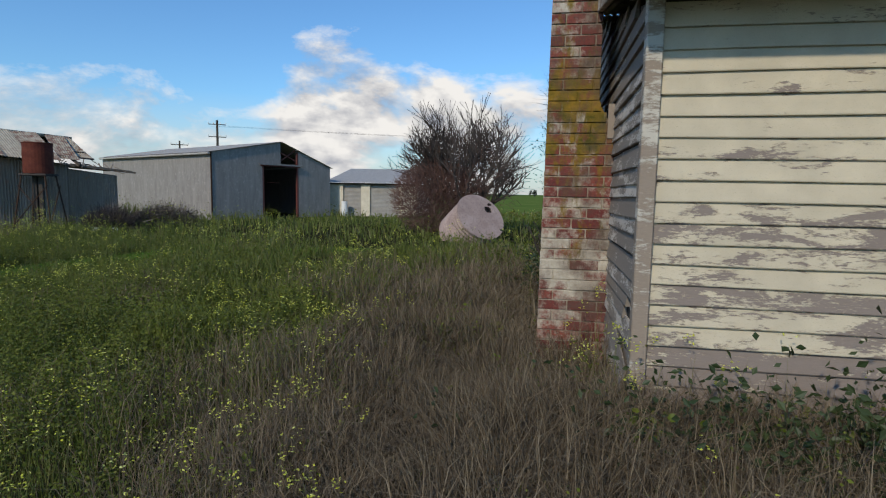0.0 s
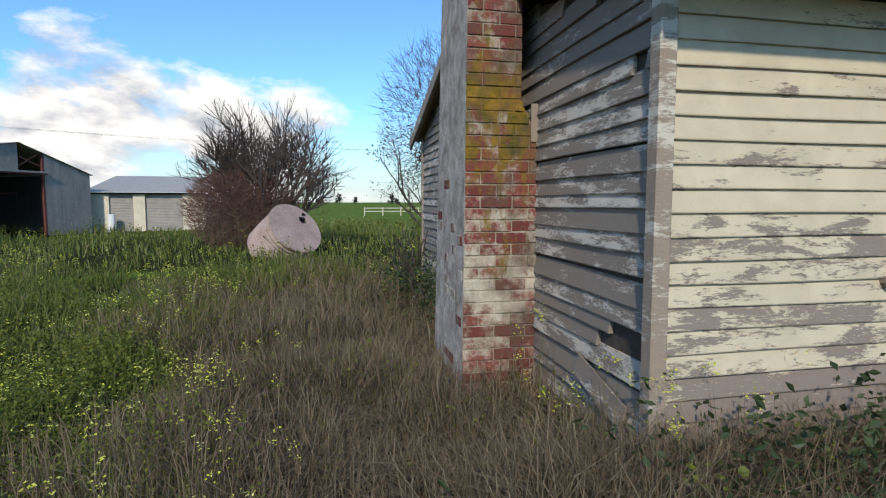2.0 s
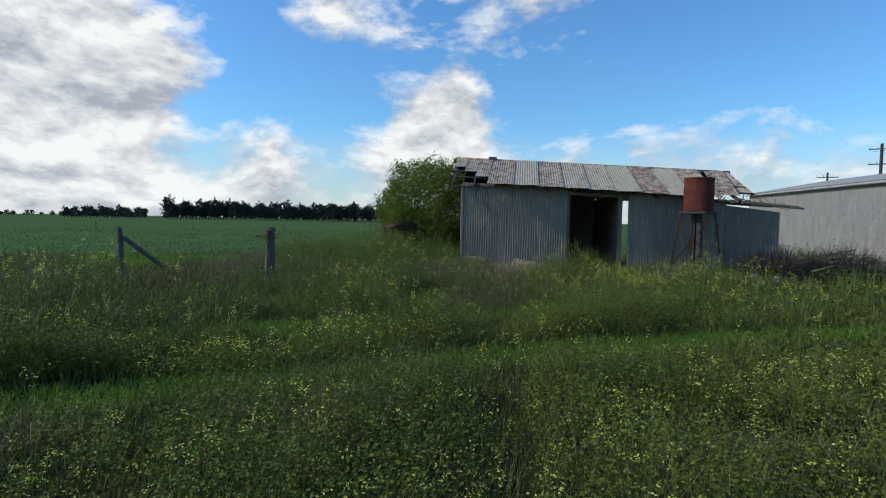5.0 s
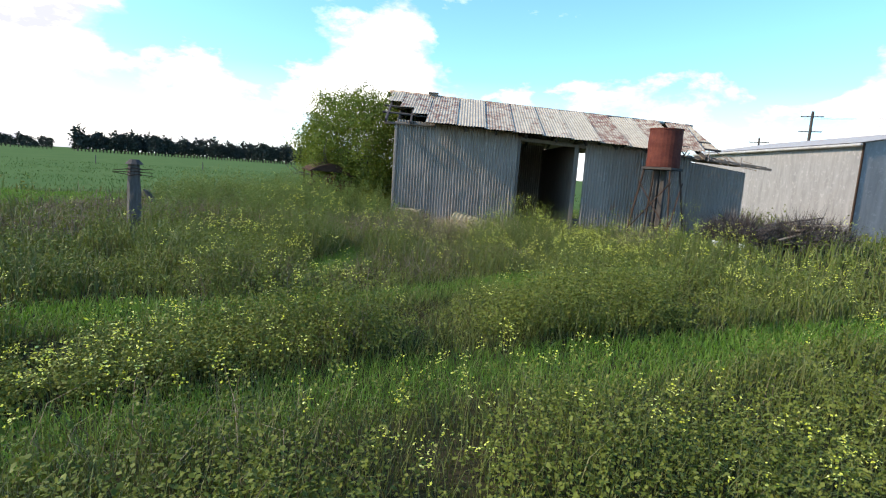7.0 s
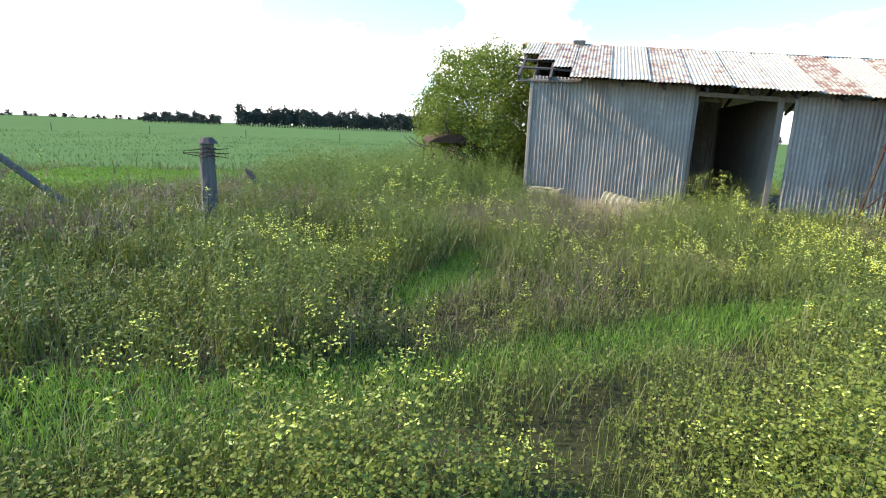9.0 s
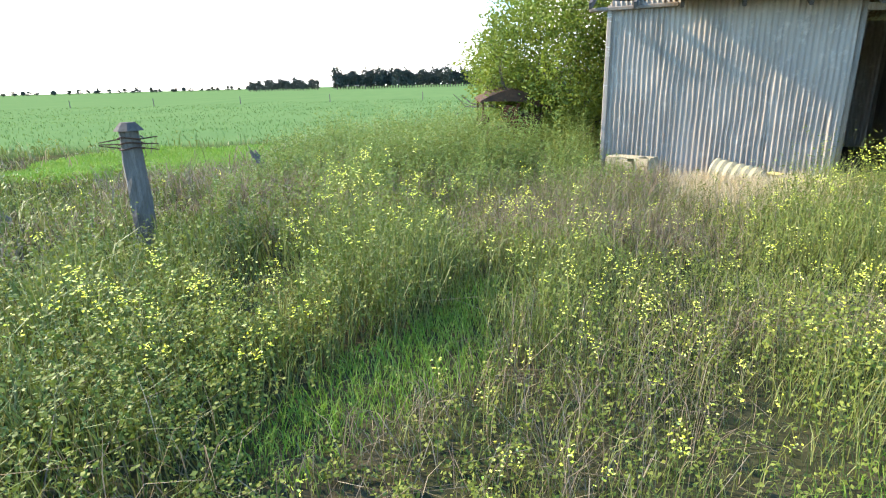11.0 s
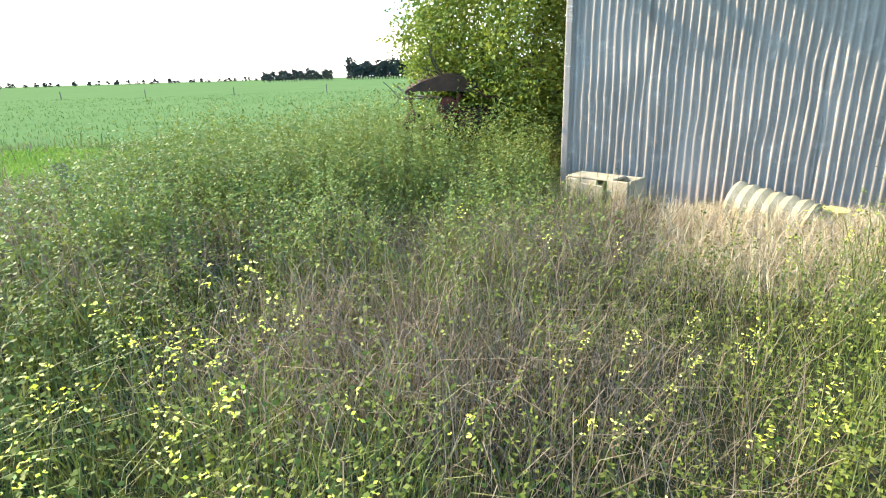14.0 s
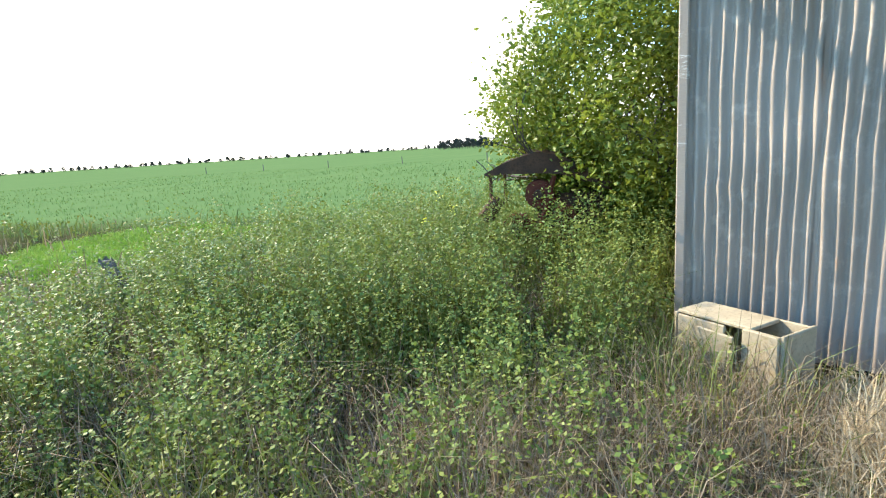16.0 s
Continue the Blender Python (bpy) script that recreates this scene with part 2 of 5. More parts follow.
BRICK = material("brick", masonry("brick"), 0.95, bump=0.7, bump_scale=45.0, spec=0.1)
MORTAR = material("lime_mortar", masonry("mortar"), 0.95, bump=0.7, bump_scale=35.0, spec=0.1)
GLASS = bpy.data.materials.new("old_glass")
GLASS.use_nodes = True
_g = Nodes(GLASS.node_tree)
_b = _g.n("ShaderNodeBsdfPrincipled")
_b.inputs["Base Color"].default_value, _b.inputs["Roughness"].default_value = (0.9, 0.93, 0.92, 1), 0.06
_b.inputs["Transmission Weight"].default_value = 1.0
_g.link(_b.outputs[0], _g.n("ShaderNodeOutputMaterial").inputs[0])

GREEN = leafy("green_blades", (0.088, 0.122, 0.02), (0.125, 0.155, 0.03), (0.2, 0.19, 0.075), 0.55, 0.25, 0.22)
LUSH = leafy("lush_blades", (0.1, 0.21, 0.02), (0.14, 0.25, 0.035), (0.21, 0.29, 0.07))
DRY = leafy("dry_blades", (0.115, 0.085, 0.056), (0.18, 0.138, 0.09), (0.3, 0.24, 0.16), 0.8, 0.1, 0.25)
STRAW = leafy("pale_straw", (0.36, 0.28, 0.17), (0.48, 0.39, 0.25), (0.6, 0.5, 0.33), 0.8, 0.1, 0.3)
WEED = leafy("weed_leaves", (0.09, 0.115, 0.018), (0.14, 0.165, 0.026), (0.19, 0.205, 0.045), 0.55, 0.14, 0.26)
MALLOW = leafy("mallow_leaves", (0.11, 0.16, 0.035), (0.15, 0.205, 0.045), (0.21, 0.25, 0.075), 0.55, 0.15, 0.32)
PETAL = leafy("yellow_petals", (0.62, 0.63, 0.06), (0.7, 0.71, 0.11), (0.77, 0.78, 0.28), 0.6, 0.2, 0.4)
BUSHLEAF = leafy("glossy_leaves", (0.1, 0.14, 0.018), (0.145, 0.19, 0.024), (0.21, 0.25, 0.04), 0.5, 0.25, 0.36)
DARKLEAF = leafy("dark_leaves", (0.025, 0.045, 0.016), (0.04, 0.06, 0.02), (0.06, 0.08, 0.03), 0.5, 0.3, 0.2)
PINE = leafy("pine_crown", (0.032, 0.042, 0.034), (0.042, 0.052, 0.042), (0.055, 0.066, 0.054), 0.9, 0.05, 0.1)
CROP = leafy("crop_blades", (0.075, 0.135, 0.04), (0.09, 0.15, 0.045), (0.1, 0.165, 0.052), 0.8, 0.05)


def _ground(k, vec):
    s = k.n("ShaderNodeSeparateXYZ")
    k.link(vec, s.inputs[0])
    soil = k.mix(k.ramp(k.noise(1.1, vec, 6.0), 0.35, 0.65), (0.026, 0.034, 0.012), (0.055, 0.046, 0.026))
    soil = k.mix(k.ramp(k.noise(22.0, vec, 6.0), 0.45, 0.7), soil, (0.02, 0.022, 0.01))
    far = k.mix(k.ramp(k.noise(0.25, vec, 7.0, 0.7), 0.35, 0.65), (0.08, 0.14, 0.03), (0.15, 0.19, 0.05))
    d = k.n("ShaderNodeVectorMath", op="LENGTH")
    k.link(vec, d.inputs[0])
    c = k.mix(k.ramp(d.outputs["Value"], 24.0, 40.0), soil, far)
    crop = k.mix(k.ramp(k.noise(0.05, k.scaled(vec, (1, 6, 1)), 6.0, 0.6), 0.35, 0.65), (0.068, 0.12, 0.044), (0.088, 0.14, 0.052))
    crop = k.mix(k.ramp(k.noise(3.0, vec, 5.0), 0.4, 0.7), crop, (0.08, 0.125, 0.048))
    wob = k.math("ADD", s.outputs[0], k.math("MULTIPLY", k.noise(0.3, vec), 3.0))
    side = k.ramp(wob, -27.0, -24.5, 1.0, 0.0)
    return k.mix(side, c, crop)


GROUND = material("paddock_ground", _ground, 1.0, bump=0.6, bump_scale=14.0, spec=0.0)


# ---- mesh helpers ----
def mesh(name, verts, faces, mat, smooth=False):
    me = bpy.data.meshes.new(name)
    me.from_pydata([tuple(v) for v in verts], [], [tuple(f) for f in faces])
    me.materials.append(mat)
    if smooth:
        me.polygons.foreach_set("use_smooth", [True] * len(me.polygons))
    me.update()
    return me


def piece(name, me, parent=None, m=None, label=""):
    ob = new(name, me)
    if parent is not None:
        ob.parent = parent
    if m is not None:
        ob.matrix_local = m
    if label:
        ob["label"] = label
    return ob


def thing(name, m, label, category, group="", kind=""):
    ob = new(name)
    ob.empty_display_size = 0.1
    ob.matrix_world = m
    return tagged(ob, label, category, group, kind)


def solid(bm, x0, x1, y0, y1, z0, z1, bevel=0.0, m=None):
    """A box between limits, its edges rounded off by bevel."""
    r = bmesh.ops.create_cube(bm, size=1.0)
    vs = r["verts"]
    bmesh.ops.scale(bm, vec=(x1 - x0, y1 - y0, z1 - z0), verts=vs)
    bmesh.ops.translate(bm, vec=((x0 + x1) / 2, (y0 + y1) / 2, (z0 + z1) / 2), verts=vs)
    if bevel:
        es = list({e for v in vs for e in v.link_edges})
        out = bmesh.ops.bevel(bm, geom=es, offset=bevel, segments=1, affect="EDGES")
        vs = list({v for f in out["faces"] for v in f.verts} | {v for v in vs if v.is_valid})
    if m is not None:
        bmesh.ops.transform(bm, matrix=m, verts=vs)
    return vs


def rod(bm, a, b, ra, rb=None, n=8):
    """A tapered round bar from a to b."""
    a, b = Vector(a), Vector(b)
    rb = ra if rb is None else rb
    q = (b - a).to_track_quat("Z", "Y").to_matrix()
    rings = []
    for c, r in ((a, ra), (b, rb)):
        rings.append([bm.verts.new(c + q @ Vector((r * math.cos(i * 2 * math.pi / n), r * math.sin(i * 2 * math.pi / n), 0))) for i in range(n)])
    for i in range(n):
        bm.faces.new((rings[0][i], rings[0][(i + 1) % n], rings[1][(i + 1) % n], rings[1][i]))
    bm.faces.new(rings[0][::-1])
    bm.faces.new(rings[1])


def part(name, bm, mat, parent=None, label="", m=None, smooth=False):
    me = bpy.data.meshes.new(name)
    bmesh.ops.recalc_face_normals(bm, faces=bm.faces)
    bm.to_mesh(me)
    bm.free()
    me.materials.append(mat)
    if smooth:
        me.polygons.foreach_set("use_smooth", [True] * len(me.polygons))
    return piece(name, me, parent, m, label)


def boxpart(name, lim, mat, parent=None, bevel=0.004, label="", m=None):
    bm = bmesh.new()
    solid(bm, *lim, bevel=bevel)
    return part(name, bm, mat, parent, label, m)


def corrugated(width, height, top=None, pitch=0.076, amp=0.009, rows=10, dent=0.0, seed=0, kink=0.0):
    """A corrugated sheet in x (across the ribs) and z (along them); top(x) may cut it to a slope. Two skins, so that it has thickness."""
    nx = max(4, int(width / pitch * 6))
    verts, faces = [], []
    for side in (0, 1):
        for j in range(rows + 1):
            for i in range(nx + 1):
                x = width * i / nx
                z = (top(x) if top else height) * j / rows
                ph, am = 0.0, amp
                if kink:
                    ph = kink * noise.noise(Vector((x * 1.6 + seed * 3.1, z * 1.3, seed + 2))) + .5 * kink * max(0, noise.noise(Vector((x * 5, z * 4, seed + 8))) - .2) * 3
                    am = amp * min(1.25, max(.25, 1.0 + .9 * noise.noise(Vector((x * 2.3 + seed * 5.7, z * 1.5, seed + 4)))))
                y = am * math.sin(2 * math.pi * x / pitch + ph) - 0.0012 * side
                if dent:
                    y += dent * (noise.noise(Vector((x * 1.1 + seed * 7.3, z * 0.9, seed))) ** 1) + 0.5 * dent * noise.noise(Vector((x * 4 + seed, z * 3, seed + 5)))
                verts.append((x, y, z))
    row = nx + 1
    for side in (0, 1):
        o = side * row * (rows + 1)
        for j in range(rows):
            for i in range(nx):
                q = (o + j * row + i, o + j * row + i + 1, o + (j + 1) * row + i + 1, o + (j + 1) * row + i)
                faces.append(q if side == 0 else q[::-1])
    return verts, faces


# ---- ground ----
def bumps(x, y):
    """Height of the ground: nearly level, gently uneven."""
    return 0.05 * math.sin(x * 0.37 + 1.0) * math.cos(y * 0.31) + 0.03 * math.sin(x * 1.1 + y * 0.7)


def axis_steps(lo, hi, step, reach):
    near = list(np.arange(lo, hi + 0.01, step))
    out, d, s = [], 0.0, step
    while d < reach:
        s *= 1.35
        d += s
        out.append(d)
    return [lo - v for v in reversed(out)] + near + [hi + v for v in out]


xs, ys = axis_steps(-32, 8, 0.8, 3500), axis_steps(-6, 38, 0.8, 3500)
gv = []
for yy in ys:
    for xx in xs:
        flat = max(0.0, 1 - max(0, abs(xx + 12) - 22) / 60) * max(0.0, 1 - max(0, abs(yy - 14) - 24) / 60)
        gv.append((xx, yy, bumps(xx, yy) * flat - 0.03))
gf = [(j * len(xs) + i, j * len(xs) + i + 1, (j + 1) * len(xs) + i + 1, (j + 1) * len(xs) + i) for j in range(len(ys) - 1) for i in range(len(xs) - 1)]
tagged(new("ground", mesh("ground", gv, gf, GROUND, True)), "rough paddock ground under long weeds and a green crop", "ground", kind="structure")

# ---- house ----
HX, HY, HB = 0.64, 3.51, 0.12           # corner of the house, underside of its boards
RIDGE_Y, RIDGE_Z, EAVE_Z, REAR_Y, REAR_Z = 6.9, 3.36, 2.52, 9.9, 2.5
HW, EXPO = 7.4, 0.111                   # length of the front, exposure of one board


def roof_z(y):
    return EAVE_Z + (RIDGE_Z - EAVE_Z) * (y - HY) / (RIDGE_Y - HY) if y < RIDGE_Y else RIDGE_Z + (REAR_Z - RIDGE_Z) * (y - RIDGE_Y) / (REAR_Y - RIDGE_Y)


WX0, WX1, WZ0, WZ1 = 2.04, 3.04, 1.15, 2.30
wall_s = tagged(new("wall_south"), "weatherboard house front in peeling cream paint", "wall", kind="structure")
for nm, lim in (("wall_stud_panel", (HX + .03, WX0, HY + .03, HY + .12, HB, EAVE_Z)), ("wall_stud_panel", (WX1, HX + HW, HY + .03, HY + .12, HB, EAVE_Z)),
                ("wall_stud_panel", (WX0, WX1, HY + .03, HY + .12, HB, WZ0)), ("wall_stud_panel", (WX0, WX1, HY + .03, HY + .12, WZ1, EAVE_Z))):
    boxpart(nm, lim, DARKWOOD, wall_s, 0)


def board_mesh(length, cut0=0.0, cut1=0.0, sag=0.0, seed=0):
    """One lapped board along x: thin above, thick below, a little warped and with worn ends."""
    n = max(2, int(length / 0.25))
    v, f = [], []
    for i in range(n + 1):
        x = length * i / n
        wz = 0.0025 * math.sin(x * 3.1 + seed) + sag * math.sin(math.pi * i / n)
        wy = 0.002 * math.sin(x * 2.3 + seed * 1.7)
        h = EXPO + 0.018
        v += [(x, -0.024 + wy, wz), (x, -0.004 + wy, h + wz), (x, 0.006 + wy, h + wz), (x, 0.006 + wy, wz), (x, -0.026 + wy, 0.006 + wz)]
    for i in range(n):
        a, b = i * 5, (i + 1) * 5
        for p, q in ((0, 4), (4, 1), (1, 2), (2, 3), (3, 0)):
            f.append((a + p, b + p, b + q, a + q))
    f += [(0, 3, 2, 1, 4), tuple(n * 5 + i for i in (0, 4, 1, 2, 3))]
    return v, f


rnd = random.Random(3)
nb = int((EAVE_Z - HB) / EXPO)
for i in range(nb):
    z = HB + i * EXPO
    spans = [(HX + .05, HX + HW)]
    if z + EXPO > WZ0 - .02 and z < WZ1 + .05:
        spans = [(HX + .05, WX0 - .07), (WX1 + .07, HX + HW)]
    for a, b in spans:
        v, f = board_mesh(b - a, seed=i)
        piece("weatherboard", mesh("weatherboard", v, f, CREAM), wall_s, pose(a, HY + .02 - rnd.uniform(0, .003), z, rz=0, ry=rnd.uniform(-.1, .1)))

wall_w = tagged(new("wall_west"), "weatherboard gable side in bare grey boards with flaking paint", "wall", kind="structure")
pv = [(HX + .03, HY + .12, HB), (HX + .03, REAR_Y, HB), (HX + .03, REAR_Y, REAR_Z), (HX + .03, RIDGE_Y, RIDGE_Z), (HX + .03, HY + .12, EAVE_Z)]
pv += [(x + .09, y, z) for x, y, z in pv]
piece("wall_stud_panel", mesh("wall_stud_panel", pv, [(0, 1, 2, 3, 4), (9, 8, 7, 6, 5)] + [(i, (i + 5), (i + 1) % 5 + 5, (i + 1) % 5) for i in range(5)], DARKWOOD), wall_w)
i = 0
while HB + i * EXPO < RIDGE_Z - .1:
    z = HB + i * EXPO
    y0, y1 = HY + .05, REAR_Y - .03
    ztop = z + EXPO
    if ztop > EAVE_Z:
        y0 = HY + (ztop - EAVE_Z) / (RIDGE_Z - EAVE_Z) * (RIDGE_Y - HY) + .02
    if ztop > REAR_Z:
        y1 = RIDGE_Y + (RIDGE_Z - ztop) / (RIDGE_Z - REAR_Z) * (REAR_Y - RIDGE_Y) - .02
    # the boards are lost behind and below at the near corner, where a hole shows
    pieces = [(y0, y1)]
    if i in (5, 6):
        pieces = [(y0 + .12, y0 + .16), (y0 + (.5 if i == 5 else .36), y1)]
    if i == 18:
        pieces = [(y0, y0 + .08), (y0 + .2, y1)]
    for a, b in pieces:
        if b - a > .08:
            v, f = board_mesh(b - a, seed=i + 40, sag=rnd.uniform(-.004, .004))
            # drooping lower boards
            piece("weatherboard", mesh("weatherboard", v, f, GREYBOARD), wall_w, pose(HX + .02, b, z, rz=-90, ry=rnd.uniform(-.25, .25)))
    i += 1
boxpart("corner_board", (HX - .035, HX + .05, HY - .035, HY + .05, HB - .04, EAVE_Z), TRIM, wall_s, .006)
boxpart("corner_board", (HX - .02, HX + .05, REAR_Y - .05, REAR_Y + .03, HB - .04, REAR_Z), TRIM, wall_w, .006)
piece("broken_board", mesh("broken_board", *board_mesh(.55, seed=3), GREYBOARD), wall_w, pose(HX - .02, HY + .75, HB + .36, 0, 14, -90), "fallen grey board hanging loose")

for nm, lim in (("wall_north", (HX, HX + HW, REAR_Y - .02, REAR_Y + .08, HB, REAR_Z)), ("wall_east", (HX + HW, HX + HW + .1, HY, REAR_Y, HB, EAVE_Z))):
    tagged(boxpart(nm, lim, GREYBOARD, None, .01), "weatherboard back wall of the house", "wall", kind="structure")
tagged(boxpart("floor", (HX + .12, HX + HW, HY + .12, REAR_Y, HB + .02, HB + .08), DARKWOOD, None, 0), "dark timber floor inside the old house", "floor", kind="structure")
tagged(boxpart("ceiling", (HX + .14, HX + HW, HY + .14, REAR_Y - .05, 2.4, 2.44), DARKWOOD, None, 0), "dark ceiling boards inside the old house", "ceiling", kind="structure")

window = thing("window_1", pose(WX0, HY, WZ0), "old sash window, dark inside, in a flaking white frame", "window", kind="structure")
ww, wh = WX1 - WX0, WZ1 - WZ0
for nm, lim in (("window_frame", (-.09, .0, -.03, .1, -.02, wh + .09)), ("window_frame", (ww, ww + .09, -.03, .1, -.02, wh + .09)), ("window_frame", (.0, ww, -.028, .1, wh, wh + .09)),
                ("window_sill", (-.13, ww + .13, -.07, .1, -.06, -.02)), ("sash_rail", (.0, ww, .03, .06, .0, .05)), ("sash_rail", (.0, ww, .03, .06, .33, .38)),
                ("sash_rail", (.0, ww, .03, .06, .62, .65)), ("sash_rail", (.0, ww, .03, .06, .92, .95)), ("sash_stile", (.0, .04, .028, .062, .0, wh)), ("sash_stile", (ww - .04, ww, .028, .062, .0, wh))):
    boxpart(nm, lim, TRIM, window, .004)
sash = boxpart("lower_sash", (.0, ww, .064, .07, .0, .03), TRIM, window, .002)
pane = boxpart("pane", (.04, ww - .04, .043, .047, .05, .33), GLASS, sash, 0)
pane.visible_shadow = False

roof = tagged(new("roof"), "rusted iron house roof with a wide board soffit", "roof", kind="structure")
SO = .42   # front overhang
for y0, z0, y1, z1 in ((HY - SO, EAVE_Z + .06, RIDGE_Y, RIDGE_Z + .02), (REAR_Y + .35, REAR_Z - .09, RIDGE_Y, RIDGE_Z + .02)):
    ln = math.hypot(y1 - y0, z1 - z0)
    ang = math.degrees(math.atan2(z1 - z0, abs(y1 - y0)))
    v, f = corrugated(HW + .3, ln, rows=4)
    back = y0 > y1
    m = pose(HX - .16 + (HW + .3 if back else 0), y0, z0 + .07, rx=0, rz=180 if back else 0) @ pose(0, 0, 0, rx=-(90 - ang))
    piece("roof_sheet", mesh("roof_sheet", v, f, ROOFIRON, True), roof, m)
for sgn, yb, y0, z0 in ((1, HY - SO, HY - SO, EAVE_Z + .04), (-1, REAR_Y + .35, REAR_Y + .35, REAR_Z - .09)):
    # barge boards follow the gable
    ln = math.hypot(RIDGE_Y - y0, RIDGE_Z - z0)
    ang = math.degrees(math.atan2(RIDGE_Z - z0, abs(RIDGE_Y - y0)))
    boxpart("barge_board", (-.02, .02, 0, ln, -.09, .06), TRIM, roof, .004, m=pose(HX - .14, y0, z0 + .03, rx=ang, rz=0) if sgn > 0 else pose(HX - .14, y0, z0 + .03, rz=180) @ pose(0, 0, 0, rx=ang))
boxpart("soffit", (HX - .12, HX + HW + .1, HY - SO + .02, HY + .05, EAVE_Z - .02, EAVE_Z + .01), TRIM, roof, .002)
boxpart("fascia", (HX - .14, HX + HW + .1, HY - SO - .02, HY - SO + .018, EAVE_Z - .03, EAVE_Z + .14), TRIM, roof, .004)

# chimney, stepped in above the shoulder
chimney = thing("chimney", pose(.095, 5.03, 0), "mossy red brick chimney with lime mortar and rendered flank", "chimney")


def chim_x(z):
    left = 0.012 * z
    right = .6 if z < 1.9 else max(.43, .6 - (z - 1.9) * .55)
    return left, right


cv, cf = [], []
levels = [0, .6, 1.2, 1.9, 2.21, 3.0, 4.1]
for z in levels:
    a, b = chim_x(z)
    cv += [(a, 0, z), (b, 0, z), (b, 1.05 - .05 * z, z), (a, 1.05 - .05 * z, z)]
for j in range(len(levels) - 1):
    for q in range(4):
        cf.append((j * 4 + q, j * 4 + (q + 1) % 4, j * 4 + 4 + (q + 1) % 4, j * 4 + 4 + q))
cf += [(0, 3, 2, 1), tuple(len(cv) - 4 + q for q in range(4))]
me = mesh("core", cv, cf, MORTAR)
me.materials.append(RENDERED)
for p in me.polygons:
    if p.normal.x < -.7:
        p.material_index = 1
piece("core", me, chimney)
bm0 = bmesh.new()
solid(bm0, 0, 1, 0, 1, 0, 1)
brick_me = bpy.data.meshes.new("brick")
bmesh.ops.bevel(bm0, geom=list(bm0.edges), offset=.035, segments=1, affect="EDGES")
bm0.to_mesh(brick_me)
bm0.free()
brick_me.materials.append(BRICK)
rnd = random.Random(8)
z, c = 0.02, 0
while z < 4.0:
    a, b = chim_x(z + .04)
    x = a + .002 - (.12 if c % 2 else 0)
    while x < b - .03:
        x0, x1 = max(x, a + .002), min(x + .225, b - .002)
        if x1 - x0 > .03:
            piece("brick", brick_me, chimney, pose(x0, -.006 - rnd.uniform(0, .007), z, ry=rnd.uniform(-.5, .5)) @ Matrix.Diagonal((x1 - x0, .06, .073 + rnd.uniform(-.003, .003), 1)))
        x += .237
    z += .085
    c += 1
# a few bricks bared on the rendered flank
for q in range(16):
    zz = rnd.choice((.25, .42, .59, .76, .93, 1.1, 1.27, 1.61, 2.2)) + rnd.choice((0, .085))
    yy = rnd.choice((.06, .29, .52, .75)) + rnd.uniform(-.02, .02)
    a, b = chim_x(zz + .04)
    piece("brick", brick_me, chimney, pose(a - .004, yy, zz) @ Matrix.Diagonal((.05, rnd.uniform(.06, .2), .07, 1)))
boxpart("flashing", (.5, .56, -.02, -.008, 1.93, 2.2), IRON, chimney, .002, "bent pale tin flashing", pose(0, 0, 0, 0, 0, 0))

# ---- iron shed ----
U = Vector((.4357, .9001, 0)).normalized()
SHED_TURN = math.degrees(math.atan2(U.y, U.x))
shed = thing("iron_shed", pose(-19.22, 9.44, 0, rz=SHED_TURN), "long derelict corrugated iron shed with a rusted, half collapsed roof", "shed")
# in the shed: x runs along the front, y to the back, z up; the front faces -y


def eave(s):
    return 2.67 - .05 * s


def ridge(s):
    return 3.66 - .045 * s


RD = 2.4


def sheets(x0, x1, y, base, topf, mat, parent, name="wall_sheet", dent=.012, seed0=0, rz=0, w=.79, kink=0.0):
    x, q = x0, 0
    while x < x1 - .05:
        wid = min(w, x1 - x)
        v, f = corrugated(wid, 2, lambda u, x=x: topf(x + u) - base, amp=.016, dent=dent, seed=seed0 + q, rows=26 if kink else 8, kink=kink)
        piece(name, mesh(name, v, f, IRON, True), parent, pose(x, y + (.003 if q % 2 else 0), base, rz=rz))
        x += w - .03
        q += 1


sheets(0, 3.23, 0, .02, lambda s: eave(s) + .03, IRON, shed, seed0=1, dent=.02, kink=1.3)
sheets(5.06, 7.9, 0, .02, lambda s: eave(s) - .02, IRON, shed, seed0=11, dent=.02, kink=1.0)
sheets(7.9, 9.5, .05, .02, lambda s: 2.1 - .12 * (s - 7.9), IRON, shed, seed0=21, dent=.04, kink=1.6)
v, f = corrugated(4.8, 2, lambda u: 2.66 + .9 * (1 - abs(u - 2.4) / 2.4), dent=.012, seed=4)
piece("end_sheet", mesh("end_sheet", v, f, IRON, True), shed, pose(-.02, 4.8, .02, rz=-90))
sheets(0, 4.9, 4.8, .02, lambda s: eave(s) + .1, IRON, shed, "back_sheet", seed0=31)
sheets(7.4, 9.5, 4.8, .02, lambda s: 2.2, IRON, shed, "back_sheet", seed0=41)
# this first dark wall is added to block light from the left; the next is real
boxpart("partition", (3.08, 3.12, .08, 4.75, .02, 2.5), DARKWOOD, shed, .004)
boxpart("partition", (4.84, 4.88, .14, 4.75, .02, 2.38), WOOD, shed, .004)
# floor coloured with the indoor shade, not with plain earth
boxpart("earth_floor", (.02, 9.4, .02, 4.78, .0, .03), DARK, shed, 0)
for s in (.05, 3.26, 4.84, 7.9):
    bm = bmesh.new()
    rod(bm, (s, .07, 0), (s + .02, .07, eave(s)), .055, .05, 9)
    part("post", bm, WOOD, shed, smooth=True)
